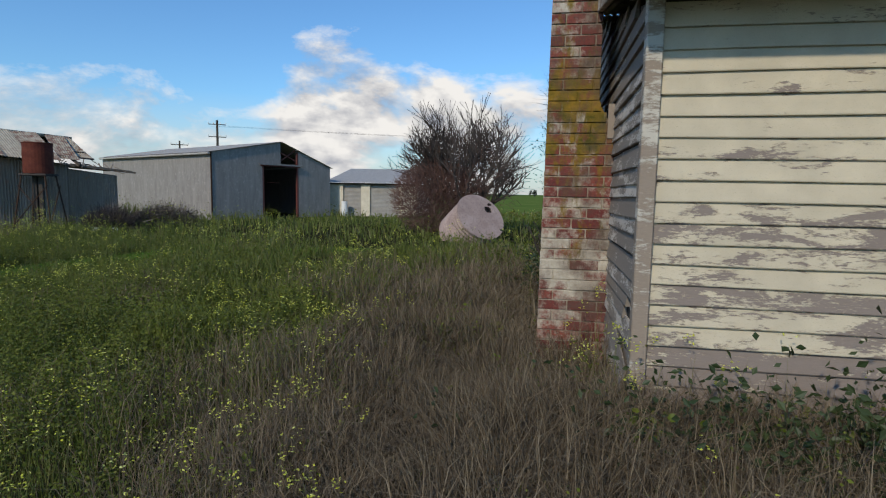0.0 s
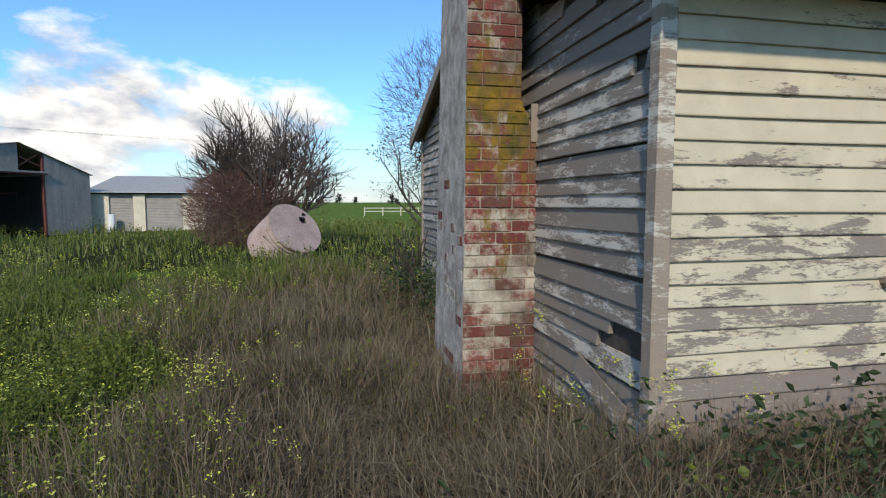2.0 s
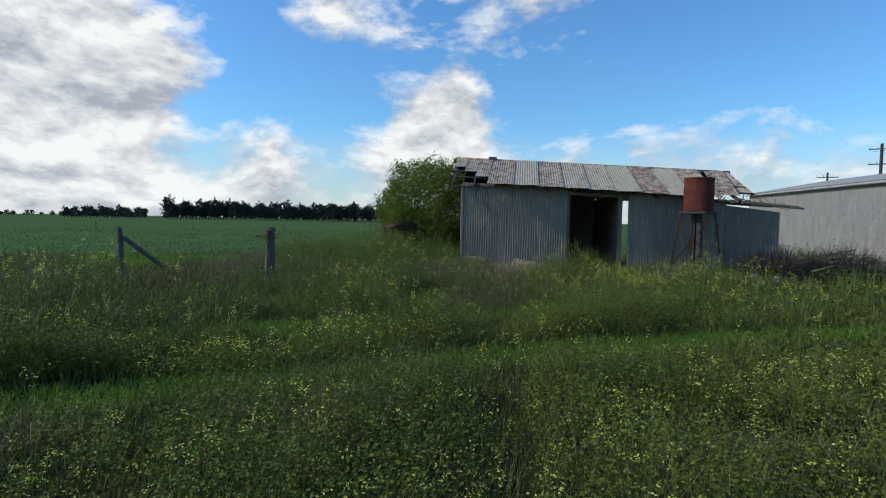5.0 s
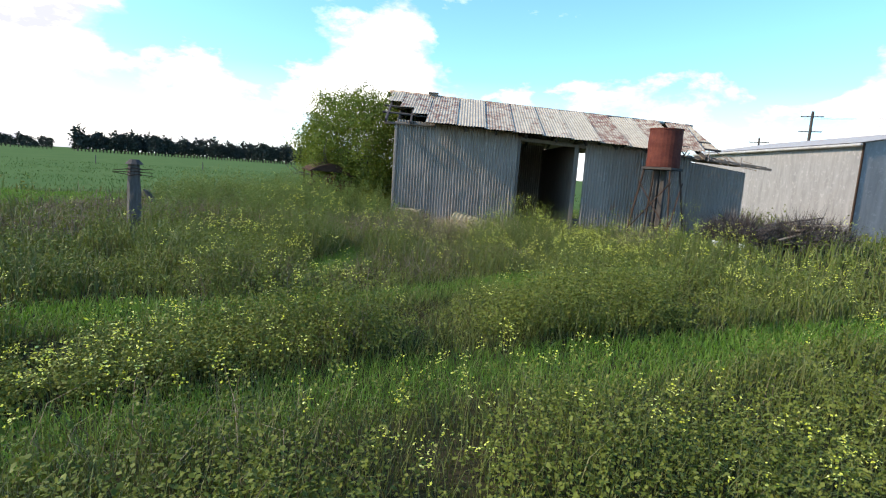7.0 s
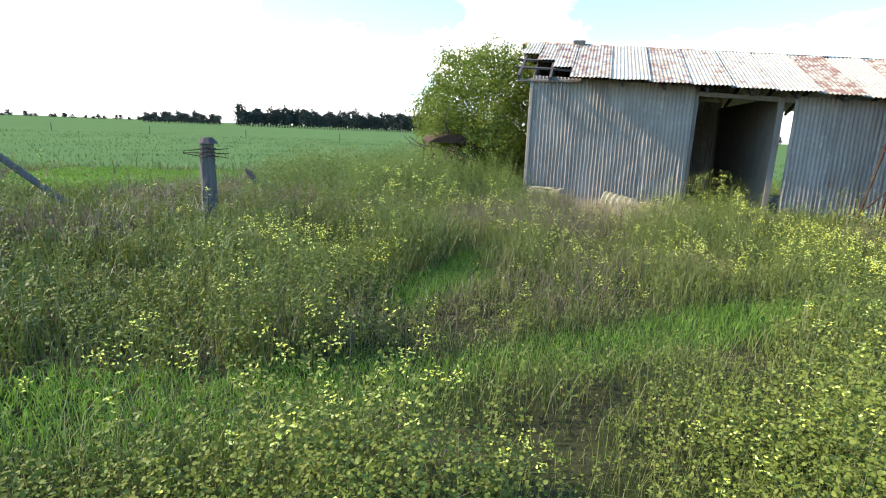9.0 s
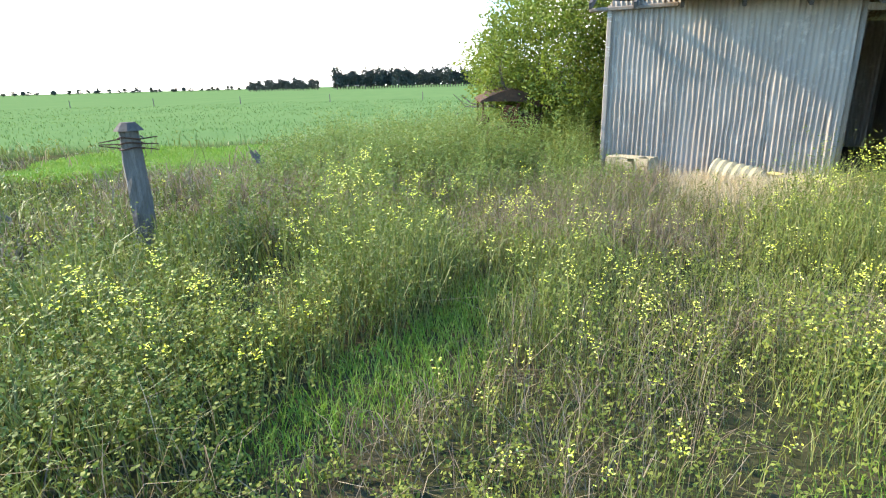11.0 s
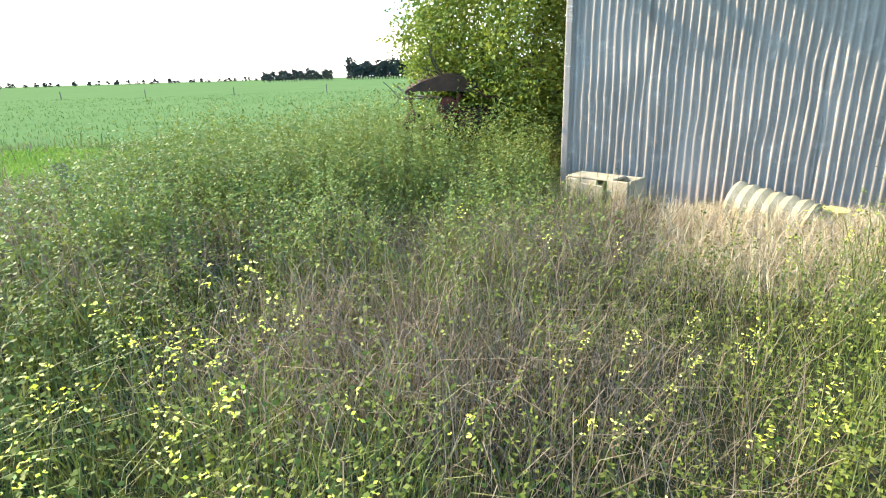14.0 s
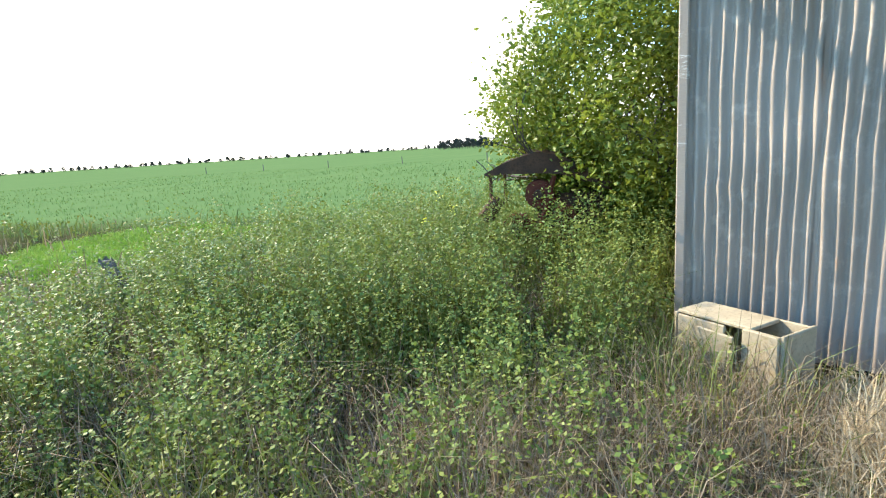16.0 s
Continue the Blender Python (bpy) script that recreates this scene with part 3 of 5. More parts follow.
for s in (.05, 3.26, 4.84, 7.9):
    bm = bmesh.new()
    rod(bm, (s, 4.7, 0), (s, 4.7, 2.35), .055, .05, 9)
    part("post", bm, WOOD, shed, smooth=True)
boxpart("door_jamb", (4.76, 4.87, -.03, .02, .02, 2.36), WOOD, shed, .008)
# corner post takes the pale trim colour to paint in its sunlit edge
boxpart("door_jamb", (-.07, .0, -.035, .06, .02, 2.64), TRIM, shed, .008, "weathered corner post, coloured pale for its sunlit edge")
bm = bmesh.new()
solid(bm, -.35, .95, -.06, .04, 2.56, 2.62, .01)
part("wall_plate", bm, WOOD, shed)
bm = bmesh.new()
solid(bm, 0, 9.0, -.02, .07, -.1, 0, .008)
part("wall_plate", bm, WOOD, shed, m=pose(.3, .05, 2.6, ry=2.86))
# rafters run from the eave to the ridge, their ends showing under the roof
rs = [-.3, .35, 1.0, 1.8, 2.6, 3.4, 4.2, 5.0, 5.8, 6.6, 7.4, 8.2]
for s in rs:
    for side in (1, -1):
        bm = bmesh.new()
        y0, z0 = (-.28, eave(s) - .06) if side > 0 else (RD * 2 + .28, eave(s) - .06)
        a, b = Vector((s, y0, z0)), Vector((s, RD, ridge(s) - .06))
        ln = (b - a).length
        ang = math.degrees(math.atan2(b.z - a.z, abs(b.y - a.y)))
        solid(bm, -.025, .025, 0, ln, -.05, .05, .004)
        part("rafter", bm, DARKWOOD, shed, m=pose(*a, rz=0 if side > 0 else 180) @ pose(0, 0, 0, rx=ang))
for y, dz in ((.35, 0), (1.0, 0), (1.65, 0)):
    t = (y + .28) / (RD + .28)
    bm = bmesh.new()
    solid(bm, -.45, 8.9, -.035, .035, -.02, .02, .004)
    part("batten", bm, DARKWOOD, shed, m=pose(0, y, 2.67 + (3.66 - 2.67) * t - .02, ry=2.7, rx=22))
bm = bmesh.new()
rod(bm, (-.45, RD, ridge(-.45) + .03), (8.95, RD, ridge(8.95) + .03), .06, .06, 10)
part("ridge_cap", bm, ROOFIRON, shed, smooth=True)
rnd = random.Random(5)


def roof_piece(s, wid, y0, drop=0.0, tilt=0.0, yaw=0.0, back=False, ext=0.0, seed=0):
    a = Vector((s, y0 if not back else RD * 2 + .32, 0))
    z0, z1 = eave(s) - .02 + drop, ridge(s) + .02
    ln = math.hypot(RD - y0, z1 - z0) + ext
    ang = math.degrees(math.atan2(z1 - z0, RD - y0))
    v, f = corrugated(wid, ln, dent=.012, seed=seed, rows=6)
    m = pose(s + (wid if back else 0), a.y, z0 + .03 + (.007 if seed % 2 else 0), rz=180 if back else yaw) @ pose(0, 0, 0, rx=-(90 - ang), ry=0) @ pose(0, 0, 0, ry=2.7 + tilt)
    piece("roof_sheet", mesh("roof_sheet", v, f, ROOFIRON, True), shed, m)


s, q = .74, 0
while s < 5.6:
    roof_piece(s, .8, -.42 - rnd.uniform(0, .04), seed=q)
    s += .76
    q += 1
# broken sheets that only cover the upper part at the open end
for s, y0 in ((.36, .28), (-.02, .85), (-.42, 1.35)):
    t = (y0 + .42) / (RD + .42)
    roof_piece(s, .42, y0, (ridge(s) - eave(s)) * t, seed=60 + q)
    q += 1
for s, wid, y0, drop, tilt, yaw in ((6.04, .8, -.36, 0, 1.5, 1), (6.86, .8, -.3, 0, -1.5, -2), (7.72, .62, .1, .12, 2.5, -3), (8.4, .55, .45, .2, -3, 2)):
    roof_piece(s, wid, y0, drop, tilt, yaw, seed=q)
    q += 1
s = -.4
while s < 8.3:
    roof_piece(s, .8, -.3, back=True, seed=q)
    s += .76
    q += 1
# fallen rafters and splintered laths at the collapsed end
rnd = random.Random(12)
for q in range(26):
    s0 = rnd.uniform(7.2, 9.7)
    ln = rnd.uniform(.35, 1.0)
    bm = bmesh.new()
    solid(bm, -.014, .014, 0, ln, -.01, .01, .003)
    part("broken_lath", bm, WOOD, shed, m=pose(s0, rnd.uniform(-.4, .1), 2.26 - .1 * (s0 - 7.6) + rnd.uniform(-.08, .1), rnd.uniform(2, 24), rnd.uniform(-8, 8), rnd.uniform(-30, 18)))
for s0, ln in ((7.6, 2.5), (8.0, 2.0)):
    bm = bmesh.new()
    solid(bm, 0, ln, -.03, .03, -.03, .03, .005)
    part("sagging_plate", bm, WOOD, shed, m=pose(s0, -.1 + .2 * (s0 - 7.6), 2.24, ry=5))
bm = bmesh.new()
solid(bm, -.13, .13, -.12, .12, 0, .34, .012)
solid(bm, -.15, .15, -.14, .14, .3, .33, .004)
part("roof_vent", bm, WOOD, shed, "square grey timber roof vent", pose(.88, RD, 3.43))

# ---- machinery shed ----
shed2 = thing("machinery_shed", pose(-15.51, 24.37, 0, rz=64.0), "large grey iron machinery shed with an open gable doorway", "shed")
W2, D2, E2L, E2R, AX, AZ = 7.48, 11.7, 3.25, 2.8, 4.02, 4.02


def gable(s):
    return E2L + (AZ - E2L) * s / AX if s < AX else AZ + (E2R - AZ) * (s - AX) / (W2 - AX)


def gable_wall(name, x0, x1, z0, y=0.0, topf=gable, parent=shed2, mat=SHEDIRON):
    v, f = corrugated(x1 - x0, 2, lambda u: topf(x0 + u) - z0, pitch=.19, amp=.0012, rows=2)
    return piece(name, mesh(name, v, f, mat, True), parent, pose(x0, y, z0))


gable_wall("gable_sheet", 0, 2.85, 0)
gable_wall("gable_sheet", 2.85, 4.0, 2.76)
gable_wall("gable_sheet", 5.18, W2, 0)
gable_wall("back_sheet", 0, W2, 0, D2)
for s, h in ((0, E2L), (W2, E2R)):
    v, f = corrugated(D2, h, pitch=.19, amp=.0012, rows=2)
    piece("side_sheet", mesh("side_sheet", v, f, SHEDIRON, True), shed2, pose(s, 0, 0, rz=90))
for x0, z0, x1, z1 in ((-.15, E2L - .03, AX, AZ), (W2 + .15, E2R - .03, AX, AZ)):
    ln = math.hypot(x1 - x0, z1 - z0)
    ang = math.degrees(math.atan2(z1 - z0, abs(x1 - x0)))
    v, f = corrugated(D2 + .2, ln, rows=2)
    m = pose(x0, -.1 if x0 > 1 else D2 + .1, z0 + .03, rz=90 if x0 > 1 else -90) @ pose(0, 0, 0, rx=-(90 - ang))
    piece("roof_sheet", mesh("roof_sheet", v, f, SHEDROOF, True), shed2, m)
boxpart("door_lintel", (2.75, 5.25, -.06, .06, 2.72, 2.84), STEEL, shed2, .01)
boxpart("door_track", (2.6, 5.35, -.12, -.06, 2.78, 2.86), SHEDIRON, shed2, .006)
for s in (2.9, 5.14):
    boxpart("door_post", (s - .06, s + .06, .0, .12, 0, gable(s) - .06), STEEL, shed2, .01)
for a, b in (((4.0, .1, 3.0), (5.02, .1, 3.65)), ((4.0, .1, 3.5), (5.02, .1, 3.1)), ((3.96, .1, 2.98), (3.96, .1, 4.02)), ((4.2, 1.5, 1.9), (5.0, 1.5, 1.9))):
    bm = bmesh.new()
    rod(bm, a, b, .035, .035, 6)
    part("truss_bar", bm, STEEL, shed2)
boxpart("gutter", (-.22, -.1, -.1, D2, E2L - .12, E2L - .03), SHEDROOF, shed2, .02)
boxpart("corner_flashing", (-.03, .03, -.03, .03, 0, E2L), DARKRUST, shed2, .008)
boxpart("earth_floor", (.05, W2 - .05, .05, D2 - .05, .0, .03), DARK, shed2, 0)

# ---- garage ----
GA, GB = Vector((-12.6, 31.9, 0)), Vector((-7.4, 32.35, 0))
gd = (GB - GA)
GW = gd.length
garage = thing("garage", pose(*GA, rz=math.degrees(math.atan2(gd.y, gd.x))), "low cream block garage with two grey roller doors", "garage")
cols = [(0, .85, BLOCK), (1.95, 2.5, BLOCK), (GW - .95, GW, BLOCK)]
for a, b, mt in cols:
    boxpart("pier", (a, b, 0, .25, 0, 1.94), mt, garage, .01)
for a, b in ((.85, 1.95), (2.5, GW - .95)):
    v, f = corrugated(1.9, b - a, pitch=.08, amp=.008, rows=2)
    piece("roller_door", mesh("roller_door", v, f, DOORPAINT, True), garage, pose(a, .12, 0) @ pose(0, 0, 1.9, ry=90))
boxpart("lintel", (-.1, GW + .1, -.02, .3, 1.9, 2.0), DARKWOOD, garage, .01)
boxpart("side_wall", (GW, GW + .15, .02, 6, 0, 1.96), BLOCK, garage, .01)
boxpart("side_wall", (-.15, 0, .02, 6, 0, 1.96), BLOCK, garage, .01)
boxpart("back_wall", (-.15, GW + .15, 6, 6.15, 0, 1.96), BLOCK, garage, .01)
v, f = corrugated(GW + .6, 6.6, rows=2)
piece("roof_sheet", mesh("roof_sheet", v, f, SHEDROOF, True), garage, pose(-.3, -.3, 2.01) @ pose(0, 0, 0, rx=-80.5))

# ---- things about the yard ----
# rusty tank on a stand
tank = thing("water_tank_stand", pose(-15.4, 15.13, 0, rz=20), "small rust-red water tank on a tall timber and steel stand", "water tank")


def ribbed(bm, r, z0, z1, n=28, ribs=6, amp=.012, m=None):
    rings = []
    steps = ribs * 4
    for j in range(steps + 1):
        z = z0 + (z1 - z0) * j / steps
        rr = r + amp * math.sin(j * math.pi / 2)
        rings.append([bm.verts.new((rr * math.cos(i * 2 * math.pi / n), rr * math.sin(i * 2 * math.pi / n), z)) for i in range(n)])
    for a, b in zip(rings, rings[1:]):
        for i in range(n):
            bm.faces.new((a[i], a[(i + 1) % n], b[(i + 1) % n], b[i]))
    bm.faces.new(rings[0][::-1])
    bm.faces.new(rings[-1])
    if m is not None:
        bmesh.ops.transform(bm, matrix=m, verts=bm.verts)


bm = bmesh.new()
ribbed(bm, .4, 1.87, 2.8, ribs=2, amp=.006)
drum_ = part("tank", bm, RUST, tank, smooth=False)
bm = bmesh.new()
rod(bm, (0, 0, 2.79), (0, 0, 2.82), .415, .415, 24)
part("rim", bm, RUST, drum_, smooth=False)
boxpart("platform", (-.38, .38, -.38, .38, 1.8, 1.865), DARKWOOD, tank, .01)
for i, (x, y) in enumerate(((-.36, -.36), (.36, -.36), (.36, .36), (-.36, .36))):
    bm = bmesh.new()
    rod(bm, (x * 1.5, y * 1.5, 0), (x * .9, y * .9, 1.81), .022, .022, 6)
    part("leg", bm, DARKRUST, tank)
for x in (-.12, .05):
    boxpart("timber_prop", (x - .06, x + .06, -.05, .07, 0, 1.79), DARKWOOD, tank, .01)
for a, b in (((-.5, -.5, .3), (.4, -.4, 1.5)), ((.5, -.5, .3), (-.4, -.4, 1.5)), ((.5, -.5, .3), (.4, .4, 1.5))):
    bm = bmesh.new()
    rod(bm, a, b, .016, .016, 5)
    part("brace", bm, DARKRUST, tank)

# fallen corrugated tank with a hole in its end
ft = thing("fallen_tank", pose(-2.0, 17.3, 0) @ Matrix.Scale(.88, 4), "toppled pale rusted corrugated tank with a hole in its end", "water tank")
TM = Matrix.Translation((.14, .04, .74)) @ Vector((.55, -.6, .58)).to_track_quat("Z", "Y").to_matrix().to_4x4()
bm = bmesh.new()
n, R0, LEN = 56, .88, 1.1
rings = []
for j in range(41):
    z = -LEN + (LEN + .25) * j / 40
    rr = R0 * (1.06 - .06 * j / 40) + .03 * math.sin(z * 2 * math.pi / .14)
    rings.append([bm.verts.new((rr * math.cos(i * 2 * math.pi / n), rr * math.sin(i * 2 * math.pi / n), z)) for i in range(n)])
for a, b in zip(rings, rings[1:]):
    for i in range(n):
        bm.faces.new((a[i], a[(i + 1) % n], b[(i + 1) % n], b[i]))
part("shell", bm, PALERUST, ft, m=TM)
# the end: a dished disc with a round hole
bm = bmesh.new()
HO = (TM.to_3x3().inverted() @ Vector((.21, .415, .23))).xy
HO2 = (TM.to_3x3().inverted() @ Vector((.22, .6, .4))).xy
res = 46
gridv = {}
for a in range(res + 1):
    for b in range(res + 1):
        x, y = -0.93 + 1.86 * a / res, -0.93 + 1.86 * b / res
        r = math.hypot(x, y)
        if r > 0.93:
            x, y = x * 0.93 / r, y * 0.93 / r
        if r < .99:
            gridv[a, b] = bm.verts.new((x, y, .25 + .012 * math.cos(min(r, 0.93) * 1.3) + .012 * noise.noise(Vector((x * 2, y * 2, 3)))))
for a in range(res):
    for b in range(res):
        ks = [(a, b), (a + 1, b), (a + 1, b + 1), (a, b + 1)]
        if all(k in gridv for k in ks):
            cxy = Vector((-0.93 + 1.86 * (a + .5) / res, -0.93 + 1.86 * (b + .5) / res))
            if (cxy - HO).length > .14 and (cxy - HO2).length > .07:
                try:
                    bm.faces.new([gridv[k] for k in ks])
                except ValueError:
                    pass
part("end_plate", bm, PALERUST, ft, m=TM, smooth=True)

# rusted machine with a sheet-iron hood
mach = thing("rusted_machine", pose(-21.55, 8.24, 0, rz=0), "dark rusted farm machine under a bent iron hood", "machine")
hv, hf = [], []
outline = [(-.64, 1.2), (-.45, 1.3), (-.25, 1.38), (-.05, 1.42), (.2, 1.36), (.45, 1.24), (.72, 1.06)]
lower = [(-.64, 1.17), (-.45, 1.2), (-.25, 1.19), (-.05, 1.19), (.2, 1.17), (.45, 1.08), (.72, .98)]
for x, dz in ((.5, 0.0), (.47, 0.0), (-.55, .05)):
    for (y, z), (_, zl) in zip(outline, lower):
        hv.append((x, y, z + dz + .01 * math.sin(9 * y + x)))
        hv.append((x + .01, y, (zl if x > .4 else z - .03) + dz))
n_ = len(outline)
for a_ in range(2):
    for i in range(n_ - 1):
        o, p = a_ * n_ * 2 + i * 2, (a_ + 1) * n_ * 2 + i * 2
        hf += [(o, o + 2, p + 2, p), (o + 1, p + 1, p + 3, o + 3)]
for i in range(n_ - 1):
    hf += [(i * 2, i * 2 + 1, i * 2 + 3, i * 2 + 2), (4 * n_ + i * 2, 4 * n_ + i * 2 + 2, 4 * n_ + i * 2 + 3, 4 * n_ + i * 2 + 1)]
piece("hood", mesh("hood", hv, hf, DARKRUST), mach)
for x, y in ((.45, -.58), (-.5, -.58), (.4, .6), (-.5, .6)):
    bm = bmesh.new()
    rod(bm, (x, y, 0), (x, y, 1.2), .022, .022, 6)
    part("upright", bm, DARKRUST, mach)
bm = bmesh.new()
solid(bm, -.4, .35, -.12, .65, .35, .95, .06)
part("housing", bm, DARKRUST, mach)
for y, z, r in ((-.05, .95, .17), (.22, .72, .13), (-.3, .55, .2)):
    bm = bmesh.new()
    rod(bm, (.3, y, z), (.42, y, z), r, r * .92, 16)
    wheel = part("pulley", bm, RUST, mach)
    bm = bmesh.new()
    rod(bm, (.42, y, z), (.5, y, z), r * .35, r * .3, 10)
    part("hub", bm, DARKRUST, wheel)
for a, b in (((.4, -.55, .45), (.4, .6, .5)), ((.42, -.1, .4), (.42, .12, 1.15)), ((.38, .1, .9), (.38, .35, .45))):
    bm = bmesh.new()
    rod(bm, a, b, .03, .03, 6)
    part("link_bar", bm, RUST, mach)
bm = bmesh.new()
rod(bm, (.44, -.66, .7), (.44, -.5, .92), .1, .08, 10)
part("lamp_can", bm, DARKRUST, mach)


def on_shed(s, y, z=0.0, rz=0.0):
    """A pose given along the shed's front: s along it, y towards the back."""
    return pose(-19.22, 9.44, 0, rz=SHED_TURN) @ pose(s, y, z, rz=rz)


crate = thing("tin_box", on_shed(.47, -.42, 0, -20), "faded tan metal box with an open dark slot, against the wall", "box")
for nm, lim in (("side_panel", (-.36, -.335, -.16, .16, .0, .37)), ("side_panel", (.335, .36, -.16, .16, .0, .39)), ("back_panel", (-.335, .335, .14, .16, .0, .38)),
                ("front_panel", (-.335, .0, -.16, -.14, .0, .36)), ("front_panel", (.12, .335, -.175, -.14, .0, .38)), ("lid", (-.35, .16, -.14, .14, .36, .385))):
    boxpart(nm, lim, BOX, crate, .006)
boxpart("flap", (-.04, .2, -.02, .0, .0, .24), BOX, crate, .004, "folded tin flap", pose(-.12, -.175, .1, 8, 3, 2))

drum = thing("ribbed_drum", on_shed(1.95, -.5, .13, -26) @ pose(0, 0, 0, 0, 9, 0), "faded cream ribbed drum lying half sunk in straw", "drum")
bm = bmesh.new()
ribbed(bm, .2, -.34, .34, n=34, ribs=6, amp=.011, m=pose(0, 0, 0, 0, 90, 0))
shell = part("shell", bm, DRUM, drum)
bm = bmesh.new()
rod(bm, (.34, 0, 0), (.36, 0, 0), .19, .17, 30)
part("end_cap", bm, DRUM, shell)
bucket = thing("bucket", on_shed(2.42, -.5, 0), "small yellow plastic bucket in the dry grass", "bucket")
bm = bmesh.new()
rod(bm, (0, 0, .0), (0, 0, .19), .09, .115, 18)
shell = part("shell", bm, YELLOW, bucket)
bm = bmesh.new()
rod(bm, (0, 0, .185), (0, 0, .2), .125, .125, 18)
part("rim", bm, YELLOW, shell)


# ---- fence posts ----
def old_post(x, y, h, lean, r=.075, seed=0, label="split grey timber fence post"):
    p = thing("fence_post", pose(x, y, 0), label, "fence post", "old fence posts")
    bm = bmesh.new()
    n, rows = 10, 7
    rg = random.Random(seed)
    rings = []
    for j in range(rows + 1):
        t = j / rows
        rings.append([bm.verts.new((lean[0] * t + r * (1 - .2 * t) * (1 + .14 * rg.uniform(-1, 1)) * math.cos(i * 2 * math.pi / n), lean[1] * t + r * (1 - .2 * t) * (1 + .14 * rg.uniform(-1, 1)) * math.sin(i * 2 * math.pi / n), h * t + (rg.uniform(-.03, .03) if j == rows else 0))) for i in range(n)])
    for a, b in zip(rings, rings[1:]):
        for i in range(n):
            bm.faces.new((a[i], a[(i + 1) % n], b[(i + 1) % n], b[i]))
    bm.faces.new(rings[-1])
    part("post", bm, OLDPOST, p, smooth=False)
    return p


p2 = old_post(-15.84, 3.46, 1.22, (.0, .02), .115, 1, "thick grey strainer post wrapped with wire")
for q in range(3):
    bm = bmesh.new()
    z = 1.02 + .05 * q
    pts = [Vector((.11 * math.cos(a), .02 + .11 * math.sin(a), z + .012 * math.sin(a * 2 + q))) for a in np.linspace(0, 2 * math.pi, 13)]
    for a, b in zip(pts, pts[1:]):
        rod(bm, a, b, .008, .008, 5)
    rod(bm, pts[3], pts[3] + Vector((.02, .16, .02 * q - .02)), .007, .005, 5)
    rod(bm, pts[9], pts[9] + Vector((.01, -.2, .03 - .03 * q)), .007, .005, 5)
    part("wire", bm, DARKRUST, p2)
bm = bmesh.new()
rod(bm, (.0, .02, 1.19), (0, .02, 1.27), .14, .07, 9)
part("top_knob", bm, DARKWOOD, p2)
p1 = old_post(-16.78, .44, 1.21, (.02, -.03), .07, 2, "grey fence post with a slanting timber strut")
bm = bmesh.new()
rod(bm, (.06, .05, 1.0), (.1, 1.1, .12), .05, .05, 7)
part("strut", bm, OLDPOST, p1)
old_post(-19.7, 3.85, .54, (.0, -.3), .085, 3, "short leaning grey fence post in weeds")
for q in range(10):
    old_post(-75 + q * 1.5, -40 + q * 9.5, .8, (.02, .0), .05, 30 + q, "distant thin fence post along the crop")

# ---- rubbish heap by the shed ----
rnd = random.Random(21)
for q in range(16):
    ln = rnd.uniform(.6, 1.4)
    pl_ = thing("timber_plank", on_shed(rnd.uniform(9.6, 11.3), rnd.uniform(-1.6, -.9), .06 + .045 * q, rnd.uniform(-40, 40)) @ pose(0, 0, 0, 0, rnd.uniform(-16, 16), 0), "grey broken plank on a rubbish heap", "plank", "planks on the heap")
    boxpart("board", (-ln / 2, ln / 2, -.045, .045, -.012, .012), WOOD if q % 3 else DARKWOOD, pl_, .004)
for s, y, sz in ((8.0, -1.75, .1), (8.6, -1.8, .08)):
    can = thing("white_tin", on_shed(s, y, 0, 20), "white enamel tin lying in weeds", "tin")
    bm = bmesh.new()
    rod(bm, (0, 0, .0), (0, 0, sz * 1.6), sz, sz * .95, 14)
    part("shell", bm, WHITE, can)
    bm = bmesh.new()
    rod(bm, (0, 0, sz * 1.6), (0, 0, sz * 1.6 + .02), sz * 1.03, sz * 1.03, 14)
    part("rim", bm, WHITE, can)
pot = thing("white_tin", pose(-11.5, 31.5, 0), "white tin beside the garage door", "tin")
bm = bmesh.new()
rod(bm, (0, 0, 0), (0, 0, .9), .2, .17, 14)
part("shell", bm, WHITE, pot)


# ---- trees ----
def branches(bm, p, d, ln, r, depth, rg, spread=.55, kids=3, up=.12, tips=None, droop=0.0, sides=5):
    """Grow a tapered limb with bends and side limbs."""
    q, seg = Vector(p), 3
    for s in range(seg):
        d2 = (d + Vector((rg.uniform(-1, 1), rg.uniform(-1, 1), rg.uniform(-1, 1))) * .18 + Vector((0, 0, up - droop))).normalized()
        e = q + d2 * ln / seg
        rod(bm, q, e, r * (1 - .25 * s / seg), r * (1 - .25 * (s + 1) / seg), sides)
        if depth > 0 and s > 0:
            for k in range(kids if s == seg - 1 else kids - 1):
                side = Vector((rg.uniform(-1, 1), rg.uniform(-1, 1), rg.uniform(-.5, .8))).normalized()
                branches(bm, e, (d2 + side * spread * rg.uniform(.7, 1.5)).normalized(), ln * rg.uniform(.55, .78), r * rg.uniform(.42, .6), depth - 1, rg, spread, kids, up, tips, droop, 4 if depth > 2 else 3)
        q, d = e, d2
    if tips is not None and depth <= 1:
        tips.append(q.copy())


